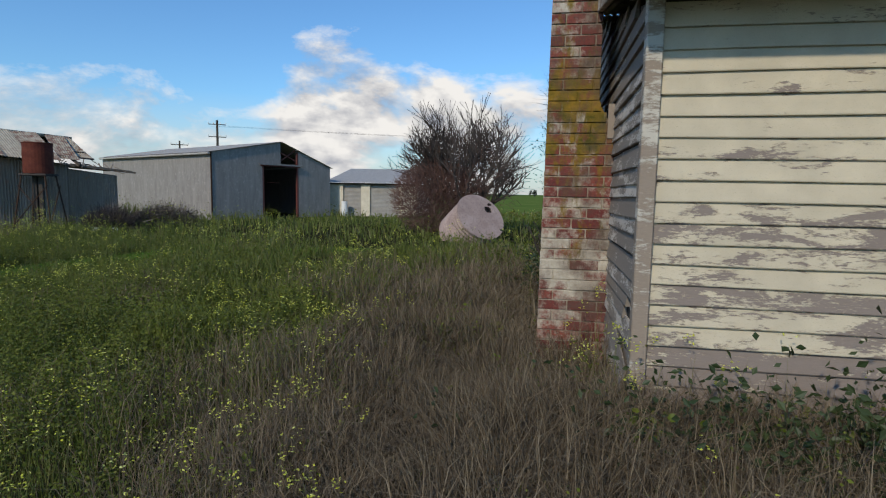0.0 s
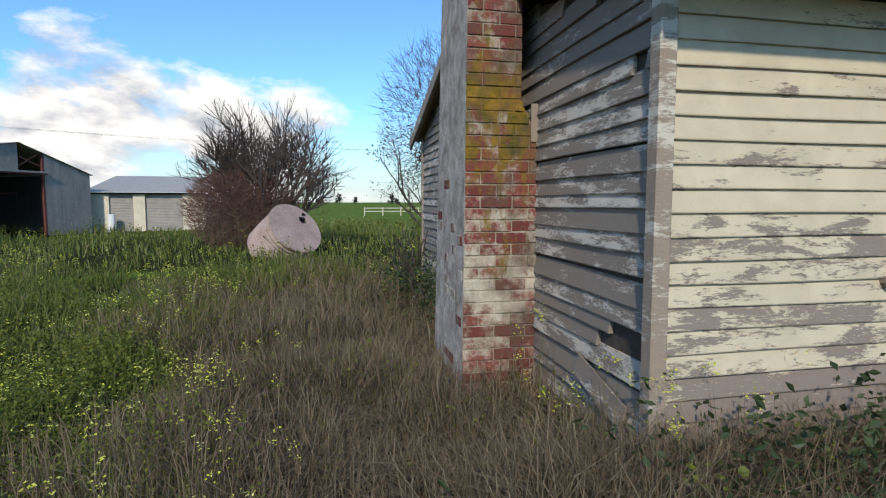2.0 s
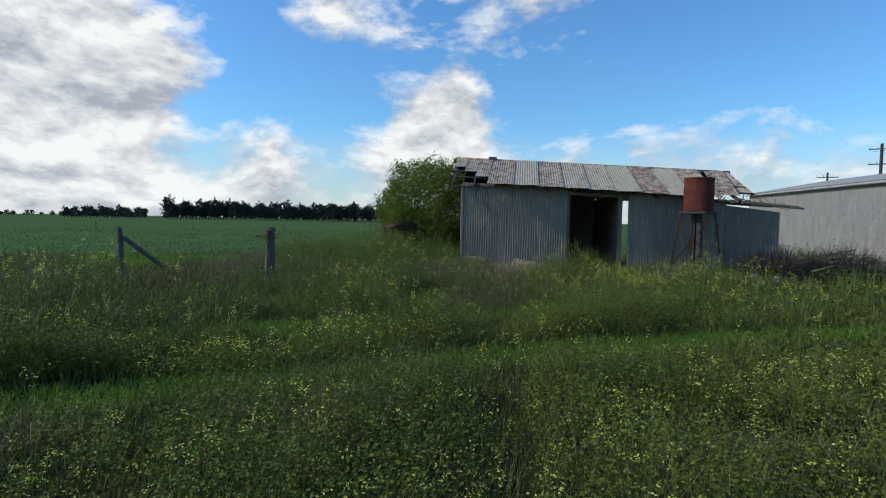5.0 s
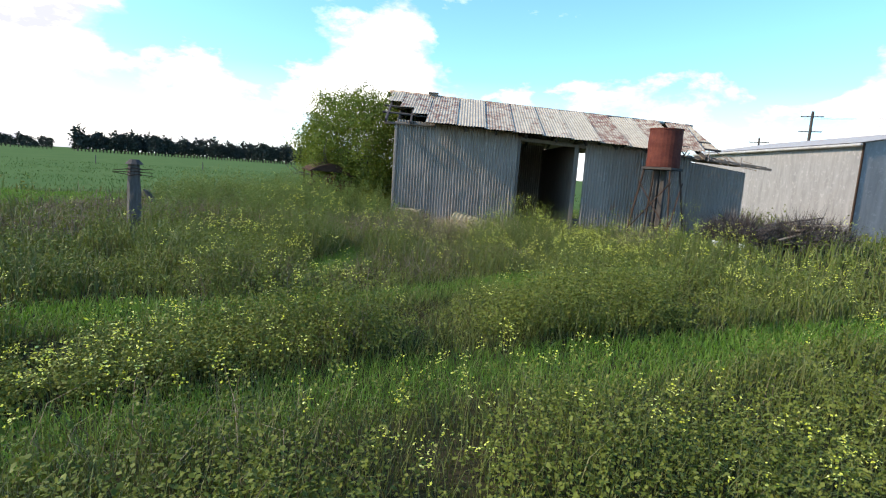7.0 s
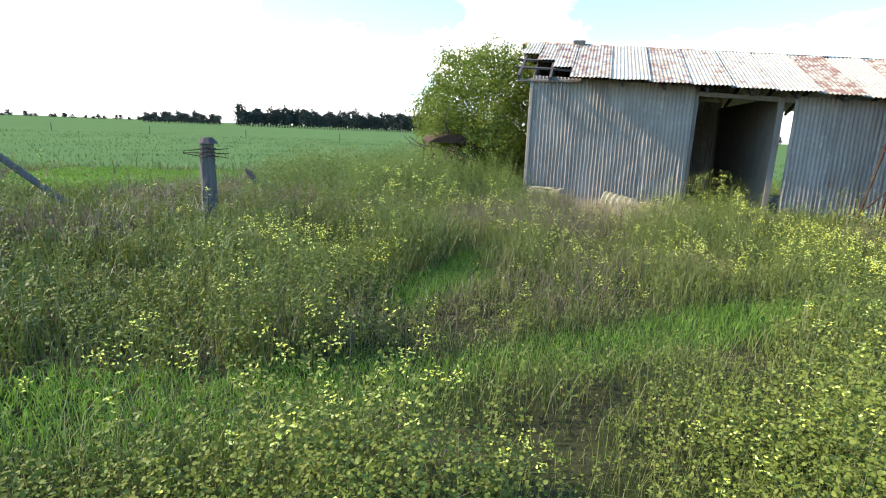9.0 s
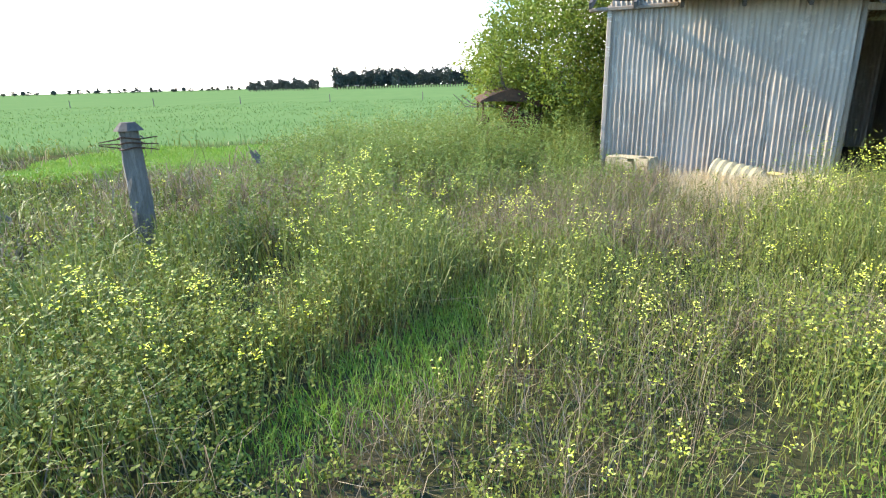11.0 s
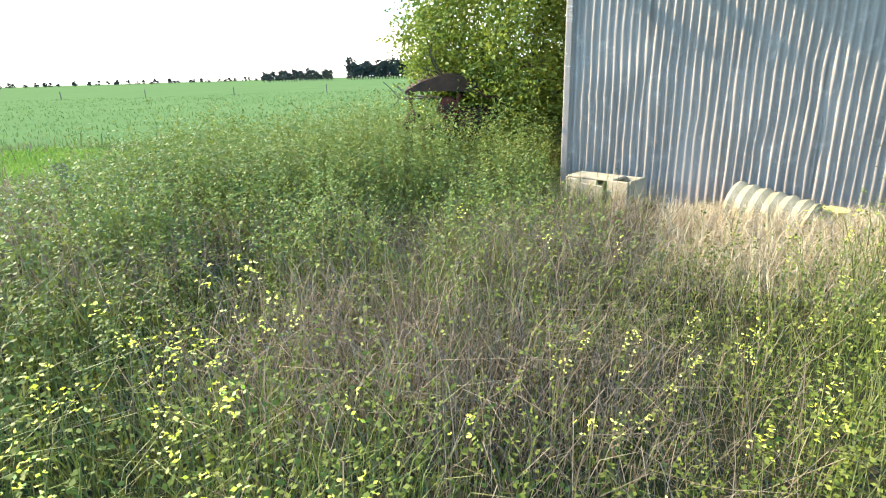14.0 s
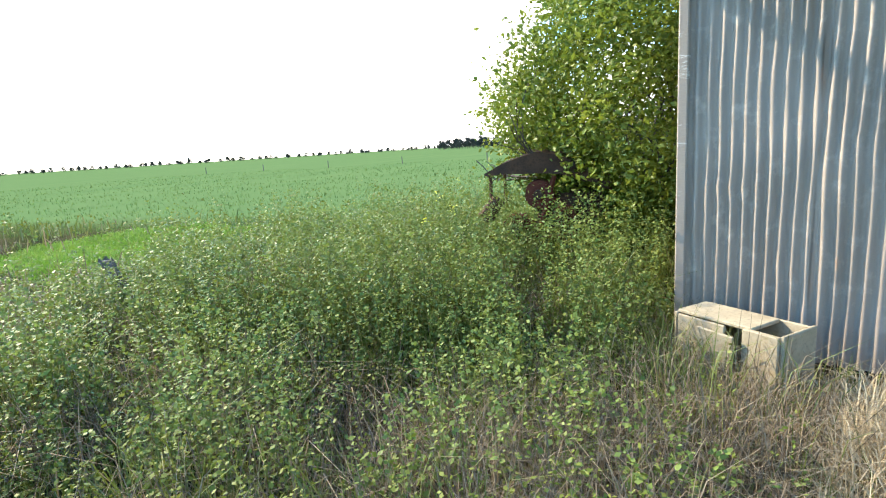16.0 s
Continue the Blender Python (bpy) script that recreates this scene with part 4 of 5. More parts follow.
# bare brown shrub behind the fallen tank
shrub = thing("bare_shrub", pose(-2.85, 20.7, 0) @ Matrix.Scale(.95, 4), "wide leafless brown shrub with dense fine twigs", "shrub")
rg = random.Random(4)
for q in range(11):
    a = q * .57 + rg.uniform(-.3, .3)
    tilt = (.95, .5, .25)[q % 3]
    d = Vector((math.cos(a) * tilt, math.sin(a) * tilt * .8, 1)).normalized()
    bm = bmesh.new()
    branches(bm, (math.cos(a) * .2, math.sin(a) * .2, 0), d, rg.uniform(1.5, 1.95) * (1.1 if q % 3 else .95), .075, 3, rg, .75, 3 if q % 2 else 4, .06)
    part("limb", bm, BARK, shrub)


def twig_cloud(n, centre, radii, length, rg, width=.006, hang=0.0):
    """Fine twigs as thin three-sided bars, thicker in the middle of an ellipsoid."""
    v, f = [], []
    for q in range(n):
        while True:
            u = Vector((rg.uniform(-1, 1), rg.uniform(-1, 1), rg.uniform(-1, 1)))
            if u.length < 1:
                break
        c = Vector(centre) + Vector((u.x * radii[0], u.y * radii[1], u.z * radii[2]))
        d = (Vector((u.x, u.y, u.z + .4 - hang)) + Vector((rg.gauss(0, .6), rg.gauss(0, .6), rg.gauss(0, .6)))).normalized() * length * rg.uniform(.4, 1.3)
        s = Vector((rg.uniform(-1, 1), rg.uniform(-1, 1), rg.uniform(-1, 1))).normalized() * width
        t = d.cross(s).normalized() * width
        o = len(v)
        v += [c + s, c - s * .5 + t, c - s * .5 - t, c + d]
        f += [(o, o + 1, o + 3), (o + 1, o + 2, o + 3), (o + 2, o, o + 3)]
    return v, f


v, f = twig_cloud(1600, (0, 0, 2.0), (2.4, 2.0, 1.7), .4, rg, .007)
v2, f2 = twig_cloud(12000, (-.8, -.5, 1.35), (1.9, 1.5, 1.35), .34, rg, .008)
f += [tuple(i + len(v) for i in q) for q in f2]
piece("twig_crown", mesh("twig_crown", v + v2, f, TWIG), shrub)

heap = thing("brush_heap", on_shed(8.7, -1.25), "heap of dark brown dead brush beside the shed", "brush")
v3, f3 = twig_cloud(2600, (0, 0, .25), (.8, .5, .4), .45, rg, .008)
piece("twig_mass", mesh("twig_mass", v3, f3, BARK), heap)
heap = thing("brush_heap", on_shed(10.6, -1.2), "heap of dark brown dead brush under planks", "brush")
v3, f3 = twig_cloud(2000, (0, 0, .25), (1.2, .6, .5), .45, rg, .008)
piece("twig_mass", mesh("twig_mass", v3, f3, BARK), heap)

# bare tree beside the house
tree = thing("bare_tree", pose(1.4, 11.3, 0) @ Matrix.Scale(.82, 4), "thin bare tree with a few small leaves beside the house", "tree")
rg = random.Random(15)
bm = bmesh.new()
tips = []
for d, ln in (((-.12, -.1, 1), 1.75), ((-.3, .2, 1), 1.5), ((.2, .3, 1), 1.6), ((.1, -.2, 1), 1.5), ((-.2, 0, 1), 1.2)):
    branches(bm, (0, 0, 0), Vector(d).normalized(), ln, .055, 4, rg, .55, 2, .07, tips)
part("limb_crown", bm, BARK, tree)


def leaf_set(points, per, spread, size, rg, squash=1.0):
    """Small pointed leaves about each point, folded along the middle."""
    v, f = [], []
    for p in points:
        for q in range(per):
            c = Vector(p) + Vector((rg.gauss(0, spread), rg.gauss(0, spread), rg.gauss(0, spread * squash)))
            d = Vector((rg.gauss(0, 1), rg.gauss(0, 1), rg.gauss(0, .7))).normalized()
            s = d.cross(Vector((rg.gauss(0, 1), rg.gauss(0, 1), rg.gauss(0, 1)))).normalized()
            nrm = d.cross(s)
            L = size * rg.uniform(.6, 1.3)
            o = len(v)
            v += [c, c + d * L * .5 + s * L * .28 + nrm * L * .08, c + d * L, c + d * L * .5 - s * L * .28 + nrm * L * .08]
            f += [(o, o + 1, o + 2), (o, o + 2, o + 3)]
    return v, f


v, f = leaf_set(tips, 5, .12, .055, rg)
piece("leaf_spray", mesh("leaf_spray", v, f, DARKLEAF), tree)
v, f = twig_cloud(3600, (0, 0, 3.7), (1.6, 1.5, 1.8), .4, rg, .006)
piece("twig_crown", mesh("twig_crown", v, f, BARK), tree)
hedge = thing("dark_shrub", pose(.35, 8.6, 0), "dark low shrub against the house wall", "shrub")
rg = random.Random(19)
pts = [Vector((rg.gauss(0, .22), rg.gauss(0, .9), abs(rg.gauss(.3, .3)))) for q in range(260)]
bm = bmesh.new()
for q in range(6):
    bm = bmesh.new()
    branches(bm, (0, rg.uniform(-.8, .8), 0), Vector((rg.uniform(-.4, .2), rg.uniform(-.4, .4), 1)).normalized(), .7, .02, 1, rg, .6, 2)
    part("limb", bm, BARK, hedge)
v, f = leaf_set(pts, 9, .09, .06, rg)
piece("leaves", mesh("leaves", v, f, DARKLEAF), hedge)

for bx, by, bs in ((.95, 3.12, 1.6), (1.6, 3.05, 2.0), (2.3, 2.95, 2.2), (3.1, 3.05, 2.1)):
    bramble = thing("bramble", pose(bx, by, 0), "low dark bramble at the foot of the cream wall", "bramble", "brambles at the wall")
    for q in range(5):
        bm = bmesh.new()
        branches(bm, (rg.uniform(-.3, .3), rg.uniform(-.15, .1), 0), Vector((rg.uniform(-.7, .7), rg.uniform(-.6, .1), 1)).normalized(), .17 * bs, .006, 1, rg, .8, 2, -.05)
        part("cane", bm, BARK, bramble)
    pts = [Vector((rg.gauss(0, .36), rg.gauss(0, .13), abs(rg.gauss(.14, .11)) * bs)) for q in range(230)]
    v, f = leaf_set(pts, 8, .06, .05, rg)
    tagged(piece("leaf_mass", mesh("leaf_mass", v, f, DARKLEAF), bramble), kind="stuff")

# dense green bush at the shed's end
bush = thing("green_bush", pose(-22.4, 9.5, 0), "large dense glossy green bush against the shed", "bush")
rg = random.Random(6)
bm = bmesh.new()
tips = []
for q in range(8):
    a = q * .785
    branches(bm, (math.cos(a) * .3, math.sin(a) * .3, 0), Vector((math.cos(a) * .7, math.sin(a) * .6, 1)).normalized(), 1.15, .06, 3, rg, .7, 2, .1, tips)
part("limb_crown", bm, BARK, bush)
pts = []
while len(pts) < 2700:
    u = Vector((rg.gauss(0, 1), rg.gauss(0, 1), rg.gauss(0, 1))).normalized()
    k = 1 + .26 * noise.noise(u * 2.8) + .14 * noise.noise(u * 6.0)
    r = k * (1 - abs(rg.gauss(0, .2)))
    p = Vector((u.x * 1.95 * r, u.y * 1.9 * r, 1.8 + u.z * 1.85 * r))
    if p.z > .15:
        pts.append(p)
v, f = leaf_set(pts, 27, .12, .07, rg, .8)
piece("leaves", mesh("leaves", v, f, BUSHLEAF), bush)


# ---- power poles ----
def power_pole(x, y, h, arms=2, rz=0.0):
    p = thing("power_pole", pose(x, y, 0, rz=rz), "tall timber power pole with cross arms", "power pole", "power poles")
    bm = bmesh.new()
    rod(bm, (0, 0, 0), (0, 0, h), .018 * h, .013 * h, 10)
    part("pole", bm, DARKWOOD, p)
    for q in range(arms):
        arm = boxpart("cross_arm", (-1.0, 1.0, -.05, .05, h - .57 - q * 1.5, h - .47 - q * 1.5), DARKWOOD, p, .01)
        for xx in (-1.0, -.4, .4, 1.0):
            bm = bmesh.new()
            rod(bm, (xx, 0, h - .45 - q * 1.5), (xx, 0, h - .25 - q * 1.5), .05, .04, 8)
            part("insulator", bm, WHITE, arm)
    return p


power_pole(-39.5, 62.6, 9.9, 2, 35)
power_pole(-46.0, 64.4, 7.6, 1, 35)
power_pole(-6.2, 31.4, 4.5, 0)
for q, (z, dx) in enumerate(((9.2, -.8), (9.2, .8))):
    wire = thing("power_line", pose(-39.5 + dx, 62.6, 0), "thin sagging overhead power line", "power line", "power lines")
    bm = bmesh.new()
    prev = None
    for j in range(25):
        t = j / 24
        p = Vector((120 * t, 20 * t, z - 3.2 * 4 * t * (1 - t) * .45))
        if prev:
            rod(bm, prev, p, .009, .009, 4)
        prev = p
    part("cable", bm, DARK, wire)


# ---- far trees along the horizon ----
def far_tree(x, y, h, seed, wide=1.0):
    t = thing("pine_tree", pose(x, y, 0), "distant dark tree in a windbreak", "tree", "far windbreak")
    rg = random.Random(seed)
    bm = bmesh.new()
    rod(bm, (0, 0, 0), (0, 0, h * .75), .35, .12, 6)
    part("trunk", bm, BARK, t)
    pts = []
    for q in range(46):
        a = rg.uniform(0, 6.283)
        zz = rg.uniform(.22, 1.0)
        rr = h * .34 * wide * (1.08 - zz) ** .5 * rg.uniform(.2, 1)
        pts.append(Vector((math.cos(a) * rr, math.sin(a) * rr, h * zz * .98)))
    v, f = leaf_set(pts, 7, h * .06, h * .16, rg)
    piece("crown", mesh("crown", v, f, PINE), t)
    return t


rg = random.Random(33)
protos = [far_tree(-330, 40 + q * 9, 7.5 + q * .5, q + 50, 1.0 + .2 * (q % 3)) for q in range(5)]
for q in range(130):
    az = radians(160 + 35 * q / 129)
    D = 290 + rg.uniform(-14, 14)
    sc = rg.uniform(.72, 1.05) * (1.0 if q < 100 else .6)
    if 100 < q < 106:
        continue
    copy_thing(protos[q % 5], pose(-8 + D * math.cos(az), 5 + D * math.sin(az), 0, rz=rg.uniform(0, 360)) @ Matrix.Scale(sc, 4))
for q in range(120):
    az = radians(190 + 72 * q / 119 + rg.uniform(-.3, .3))
    D = 650 + rg.uniform(-40, 40)
    copy_thing(protos[q % 5], pose(-8 + D * math.cos(az), 5 + D * math.sin(az), 0, rz=rg.uniform(0, 360)) @ Matrix.Diagonal((.9, .9, rg.uniform(.35, .6), 1)))
for q in range(50):
    az = radians(60 + 95 * q / 49 + rg.uniform(-1, 1))
    D = 420 + rg.uniform(-60, 60)
    copy_thing(protos[q % 5], pose(-8 + D * math.cos(az), 5 + D * math.sin(az), 0, rz=rg.uniform(0, 360)) @ Matrix.Scale(rg.uniform(.45, .75), 4))
# white rail fence far beyond the shrub
rail = thing("rail_fence", pose(3.0, 62, 0), "low pale rail fence in the distance", "fence")
for q in range(9):
    boxpart("post", (q * 2 - .05, q * 2 + .05, -.05, .05, 0, .95), BLOCK, rail, .01)
for z in (.5, .85):
    boxpart("rail", (-.1, 16.1, -.09, -.053, z - .04, z + .04), BLOCK, rail, .01)

# ---- grasses and weeds ----
rs_ = np.random.RandomState(11)


def ground_z(x, y):
    return 0.05 * np.sin(x * 0.37 + 1.0) * np.cos(y * 0.31) + 0.03 * np.sin(x * 1.1 + y * 0.7) - 0.04


def fbm(x, y, s, seed):
    """Smooth patchy values, about -1 to 1, from a few crossed waves."""
    r = np.random.RandomState(seed)
    out = np.zeros_like(x)
    for o in range(7):
        a, k, p = r.uniform(0, 6.28), s * r.uniform(.6, 2.6), r.uniform(0, 6.28)
        out += np.sin((x * math.cos(a) + y * math.sin(a)) * k + p + 1.3 * np.sin((x * math.sin(a) - y * math.cos(a)) * k * .7 + p))
    return out / 3.2


def lane(t):
    """The line of the walk as a plain bent line in the plan."""
    return np.interp(t, (0, .12, 1), (0.3, -1.2, -16.0)), np.interp(t, (0, .12, 1), (0.0, 1.8, 9.4))


LT = np.linspace(0, 1, 80)
LX, LY = lane(LT)


def lane_distance(x, y):
    d = np.full(x.shape, 1e9)
    for a, b in zip(LX, LY):
        d = np.minimum(d, (x - a) ** 2 + (y - b) ** 2)
    return np.sqrt(d)


SE = Vector((-19.22, 9.44, 0))


def free(x, y):
    """Outside the buildings."""
    ok = ~((x > HX - .03) & (x < HX + HW) & (y > HY - .03) & (y < REAR_Y))
    ok &= ~((x > .07) & (x < .66) & (y > 5.0) & (y < 6.1))
    sx, sy = (x - SE.x) * U.x + (y - SE.y) * U.y, -(x - SE.x) * U.y + (y - SE.y) * U.x
    ok &= ~((sx > -.03) & (sx < 9.5) & (sy > -.04) & (sy < 4.9))
    sx, sy = (x + 15.51) * U.x + (y - 24.37) * U.y, -(x + 15.51) * U.y + (y - 24.37) * U.x
    ok &= ~((sx > -.1) & (sx < 7.4) & (sy > -.05) & (sy < 13))
    return ok


def along_shed(x, y):
    return (x - SE.x) * U.x + (y - SE.y) * U.y, (x - SE.x) * U.y - (y - SE.y) * U.x


def dryness(x, y):
    """Where the dry grass stands: round the house, along the shed's wall, and in drifts."""
    d = np.exp(-((x - .2) / 2.3) ** 2 - ((y - 5.5) / 6.5) ** 2) * 1.35
    s, o = along_shed(x, y)
    d = np.maximum(d, 1.5 * np.exp(-((s - 2.0) / 1.3) ** 2 - ((o - .9) / 1.3) ** 2))
    d = np.maximum(d, .35 * np.exp(-((x + 19.5) / 3.5) ** 2 - ((y - 3.0) / 1.2) ** 2))
    d = np.maximum(d, .8 * np.exp(-((x + 16.9) / 1.1) ** 2 - ((y - 8.3) / 1.6) ** 2))
    for px, py, pr in ((-22.4, 6.4, .6), (-20.4, 5.0, .8), (-17.5, 4.4, .7), (-22.6, 3.2, 1.1)):
        d = np.maximum(d, 1.0 * np.exp(-((x - px) ** 2 + (y - py) ** 2) / pr ** 2))
    d = np.maximum(d, .75 * np.exp(-((x + 15.8) / 1.5) ** 2 - ((y - 7.6) / 1.4) ** 2))
    return d + .3 * fbm(x, y, 1.3, 3) - .02 * (x < -4) + .14 * np.clip((-x - 13.5) / 1.5, 0, 1) - .08 * ((x < -8.8) & (x > -14.6))


def near_line(x, y, pts):
    """Distance to a bent line in the plan."""
    best = np.full(x.shape, 1e9)
    for (ax, ay), (bx, by) in zip(pts, pts[1:]):
        t = np.clip(((x - ax) * (bx - ax) + (y - ay) * (by - ay)) / ((bx - ax) ** 2 + (by - ay) ** 2), 0, 1)
        best = np.minimum(best, np.hypot(x - ax - t * (bx - ax), y - ay - t * (by - ay)))
    return best


def lushness(x, y):
    """Short bright grass: two old wheel tracks, a few clearings and the crop's edge. Above zero inside."""
    wob = .16 * fbm(x, y, 1.7, 9)
    a = .40 - near_line(x, y, ((-8.6, -6), (-8.6, 4), (-8.5, 7), (-8.2, 11), (-7.2, 20)))
    b = .36 - near_line(x, y, ((-10.6, -6), (-10.7, 4), (-11.1, 6.5), (-11.7, 9.3), (-11.2, 14)))
    c = .2 - near_line(x, y, ((-12.4, 5.6), (-13.2, 6.3), (-14.3, 6.8)))
    e = 1.1 - .5 * np.hypot((x + 23.2) / 1.3, (y - .6) / 1.4)
    g = .4 - near_line(x, y, ((-5.5, 12), (-4.5, 15), (-1.5, 15.5)))
    return np.maximum.reduce((a, b, c, e, g)) + wob


def cells(x, y, size, seed):
    """Scattered clumps: for each place the nearest clump's closeness (1 at its middle, 0 at its rim) and its own random number."""
    r = np.random.RandomState(seed)
    cx, cy, rad, own = r.rand(64, 64), r.rand(64, 64), r.uniform(.55, .95, (64, 64)), r.rand(64, 64)
    i0, j0 = np.floor(x / size).astype(int), np.floor(y / size).astype(int)
    best, mine = np.zeros(x.shape), np.zeros(x.shape)
    for di in (-1, 0, 1):
        for dj in (-1, 0, 1):
            i, j = (i0 + di) % 64, (j0 + dj) % 64
            d = np.hypot(x - (i0 + di + cx[i, j]) * size, y - (j0 + dj + cy[i, j]) * size) / (rad[i, j] * size)
            c = np.sqrt(np.clip(1 - d * d, 0, 1))
            mine = np.where(c > best, own[i, j], mine)
            best = np.maximum(best, c)
    return best, mine


def tall(x, y):
    """Height of the weed banks: rounded hummocks with low hollows between them."""
    c, own = cells(x, y, .85, 71)
    h = .5 + .2 * fbm(x, y, 1.2, 21) + .1 * fbm(x, y, 3.1, 23) + .36 * np.clip((-x - 14) / 4, 0, 1)
    h = h + .42 * np.exp(-((x + 20.0) / 1.5) ** 2 - ((y - 7.3) / 1.5) ** 2)
    h = h * (.3 + .95 * c * (.6 + .6 * own)) * np.where(x > -10.2, .8, 1)
    h = h * np.clip(1 - 1.6 * np.clip(lushness(x, y) + .1, 0, 1), .2, 1)
    h = h * np.where(x < -16, np.clip(.5 + .5 * (y - 3.6), .5, 1), 1)
    h = np.minimum(h, .3 + .5 * np.clip(lane_distance(x, y) - .15, 0, 2))
    s, o = along_shed(x, y)
    h = np.where((s > -.3) & (s < 10) & (o < 1.6), h * np.clip(.42 + .36 * o, 0, 1), h)
    h = np.where((x > -.1) & (y < 3.5) & (y > 1.6), np.maximum(h, .34 + .2 * c), h)
    return np.clip(h, .1, 1.1)


def sample(n, box):
    x, y = rs_.uniform(box[0], box[1], n), rs_.uniform(box[2], box[3], n)
    return x, y


def thin(x, y, falloff, far=0.0):
    """Keep fewer as the distance from the walk grows."""
    d = lane_distance(x, y)
    keep = (rs_.rand(len(x)) < np.clip((falloff / np.maximum(d, .3)) ** 1.6, far, 1)) & free(x, y)
    return x[keep], y[keep], d[keep]


def raw_mesh(name, verts, tris, mat, label, category):
    me = bpy.data.meshes.new(name)
    nv, nt = len(verts), len(tris)
    me.vertices.add(nv)
    me.vertices.foreach_set("co", verts.astype(np.float32).ravel())
    me.loops.add(nt * 3)
    me.loops.foreach_set("vertex_index", tris.astype(np.int32).ravel())
    me.polygons.add(nt)
    me.polygons.foreach_set("loop_start", np.arange(0, nt * 3, 3, dtype=np.int32))
    me.polygons.foreach_set("loop_total", np.full(nt, 3, dtype=np.int32))
    me.update(calc_edges=True)
    me.materials.append(mat)
    return tagged(new(name, me), label, category, kind="stuff")


def blades(x, y, h, wid, bend, d):
    """Tapered bent blades: two thirds standing, the tip leaning over."""
    n = len(x)
    z = ground_z(x, y)
    a = rs_.uniform(0, 2 * np.pi, n)
    lean = rs_.uniform(0, 2 * np.pi, n)
    lx, ly = np.cos(lean) * bend * h, np.sin(lean) * bend * h
    wx, wy = np.cos(a) * wid / 2, np.sin(a) * wid / 2
    v = np.empty((n, 5, 3))
    v[:, 0] = np.c_[x - wx, y - wy, z]
    v[:, 1] = np.c_[x + wx, y + wy, z]
    v[:, 2] = np.c_[x - wx * .75 + lx * .35, y - wy * .75 + ly * .35, z + h * .6]
    v[:, 3] = np.c_[x + wx * .75 + lx * .35, y + wy * .75 + ly * .35, z + h * .6]
    v[:, 4] = np.c_[x + lx, y + ly, z + h * np.clip(1 - .35 * bend, .4, 1)]
    o = np.arange(n)[:, None, None] * 5
    t = np.array([[0, 1, 3], [0, 3, 2], [2, 3, 4]])[None] + o
    return v.reshape(-1, 3), t.reshape(-1, 3)


def leaves(c, size, flat=.5, broad=False):
    """Folded leaves at the given places; the broad ones are rounded."""
    n = len(c)
    d = rs_.normal(size=(n, 3)) * [1, 1, flat]
    d /= np.linalg.norm(d, axis=1)[:, None]
    s = np.cross(d, rs_.normal(size=(n, 3)) * [.5, .5, 1.2])
    s /= np.linalg.norm(s, axis=1)[:, None]
    L = (size * rs_.uniform(.55, 1.35, n))[:, None]
    if broad:
        up = np.cross(d, s)
        v = np.empty((n, 6, 3))
        v[:, 0], v[:, 3] = c, c + d * L
        for i, (along, out) in ((1, (.22, .42)), (2, (.72, .4)), (4, (.72, -.4)), (5, (.22, -.42))):
            v[:, i] = c + d * L * along + s * L * out + up * L * .12
        o = np.arange(n)[:, None, None] * 6
        t = np.array([[0, 1, 2], [0, 2, 3], [0, 3, 4], [0, 4, 5]])[None] + o
        return v.reshape(-1, 3), t.reshape(-1, 3)
    v = np.empty((n, 4, 3))
    v[:, 0] = c
    v[:, 1] = c + d * L * .5 + s * L * .34
    v[:, 2] = c + d * L
    v[:, 3] = c + d * L * .5 - s * L * .34
    o = np.arange(n)[:, None, None] * 4
    t = np.array([[0, 1, 2], [0, 2, 3]])[None] + o
    return v.reshape(-1, 3), t.reshape(-1, 3)


def joined(sets):
    vs, ts, o = [], [], 0
    for v, t in sets:
        vs.append(v)
        ts.append(t + o)
        o += len(v)
    return np.concatenate(vs), np.concatenate(ts)


NEAR, WIDE = (-23, 5, -5, 14), (-45, 12, -16, 42)
# green blades
x, y, d = thin(*sample(560000, NEAR), 2.8, .06)
k = (dryness(x, y) < rs_.uniform(.2, 1.5, len(x))) & (lushness(x, y) < rs_.uniform(-.1, .15, len(x))) & (rs_.rand(len(x)) < np.where(x < -15, .5, np.where(x < -5, .8, 1)))
x, y, d = x[k], y[k], d[k]
g1 = blades(x, y, tall(x, y) * rs_.uniform(.4, .95, len(x)), .004 + .0013 * d, rs_.uniform(.1, .9, len(x)), d)
x, y, d = thin(*sample(300000, WIDE), 5.0, .12)
k = (dryness(x, y) < rs_.uniform(.2, 1.4, len(x))) & (d > 3) & (x > -27) & (lushness(x, y) < 0)
x, y, d = x[k], y[k], d[k]
g2 = blades(x, y, tall(x, y) * rs_.uniform(.45, .95, len(x)), .008 + .0018 * d, rs_.uniform(.1, .6, len(x)), d)
raw_mesh("green_grass", *joined([g1, g2]), GREEN, "long green grass across the paddock", "grass")
# short bright grass in the tracks
x, y, d = thin(*sample(1100000, NEAR), 3.4, .06)
k = lushness(x, y) > rs_.uniform(-.12, .12, len(x))
x, y, d = x[k], y[k], d[k]
l1 = blades(x, y, rs_.uniform(.06, .17, len(x)), .0036 + .0012 * d, rs_.uniform(.2, 1.0, len(x)), d)
x, y, d = (a[:] for a in thin(*sample(60000, (-27, -21, -5, 5)), 99, 1))
k = lushness(x, y) > -.1
l2 = blades(x[k], y[k], rs_.uniform(.08, .2, k.sum()), .018 + 0 * x[k], rs_.uniform(.2, .9, k.sum()), d[k])
raw_mesh("short_grass", *joined([l1, l2]), LUSH, "short bright green grass in old wheel tracks", "grass")
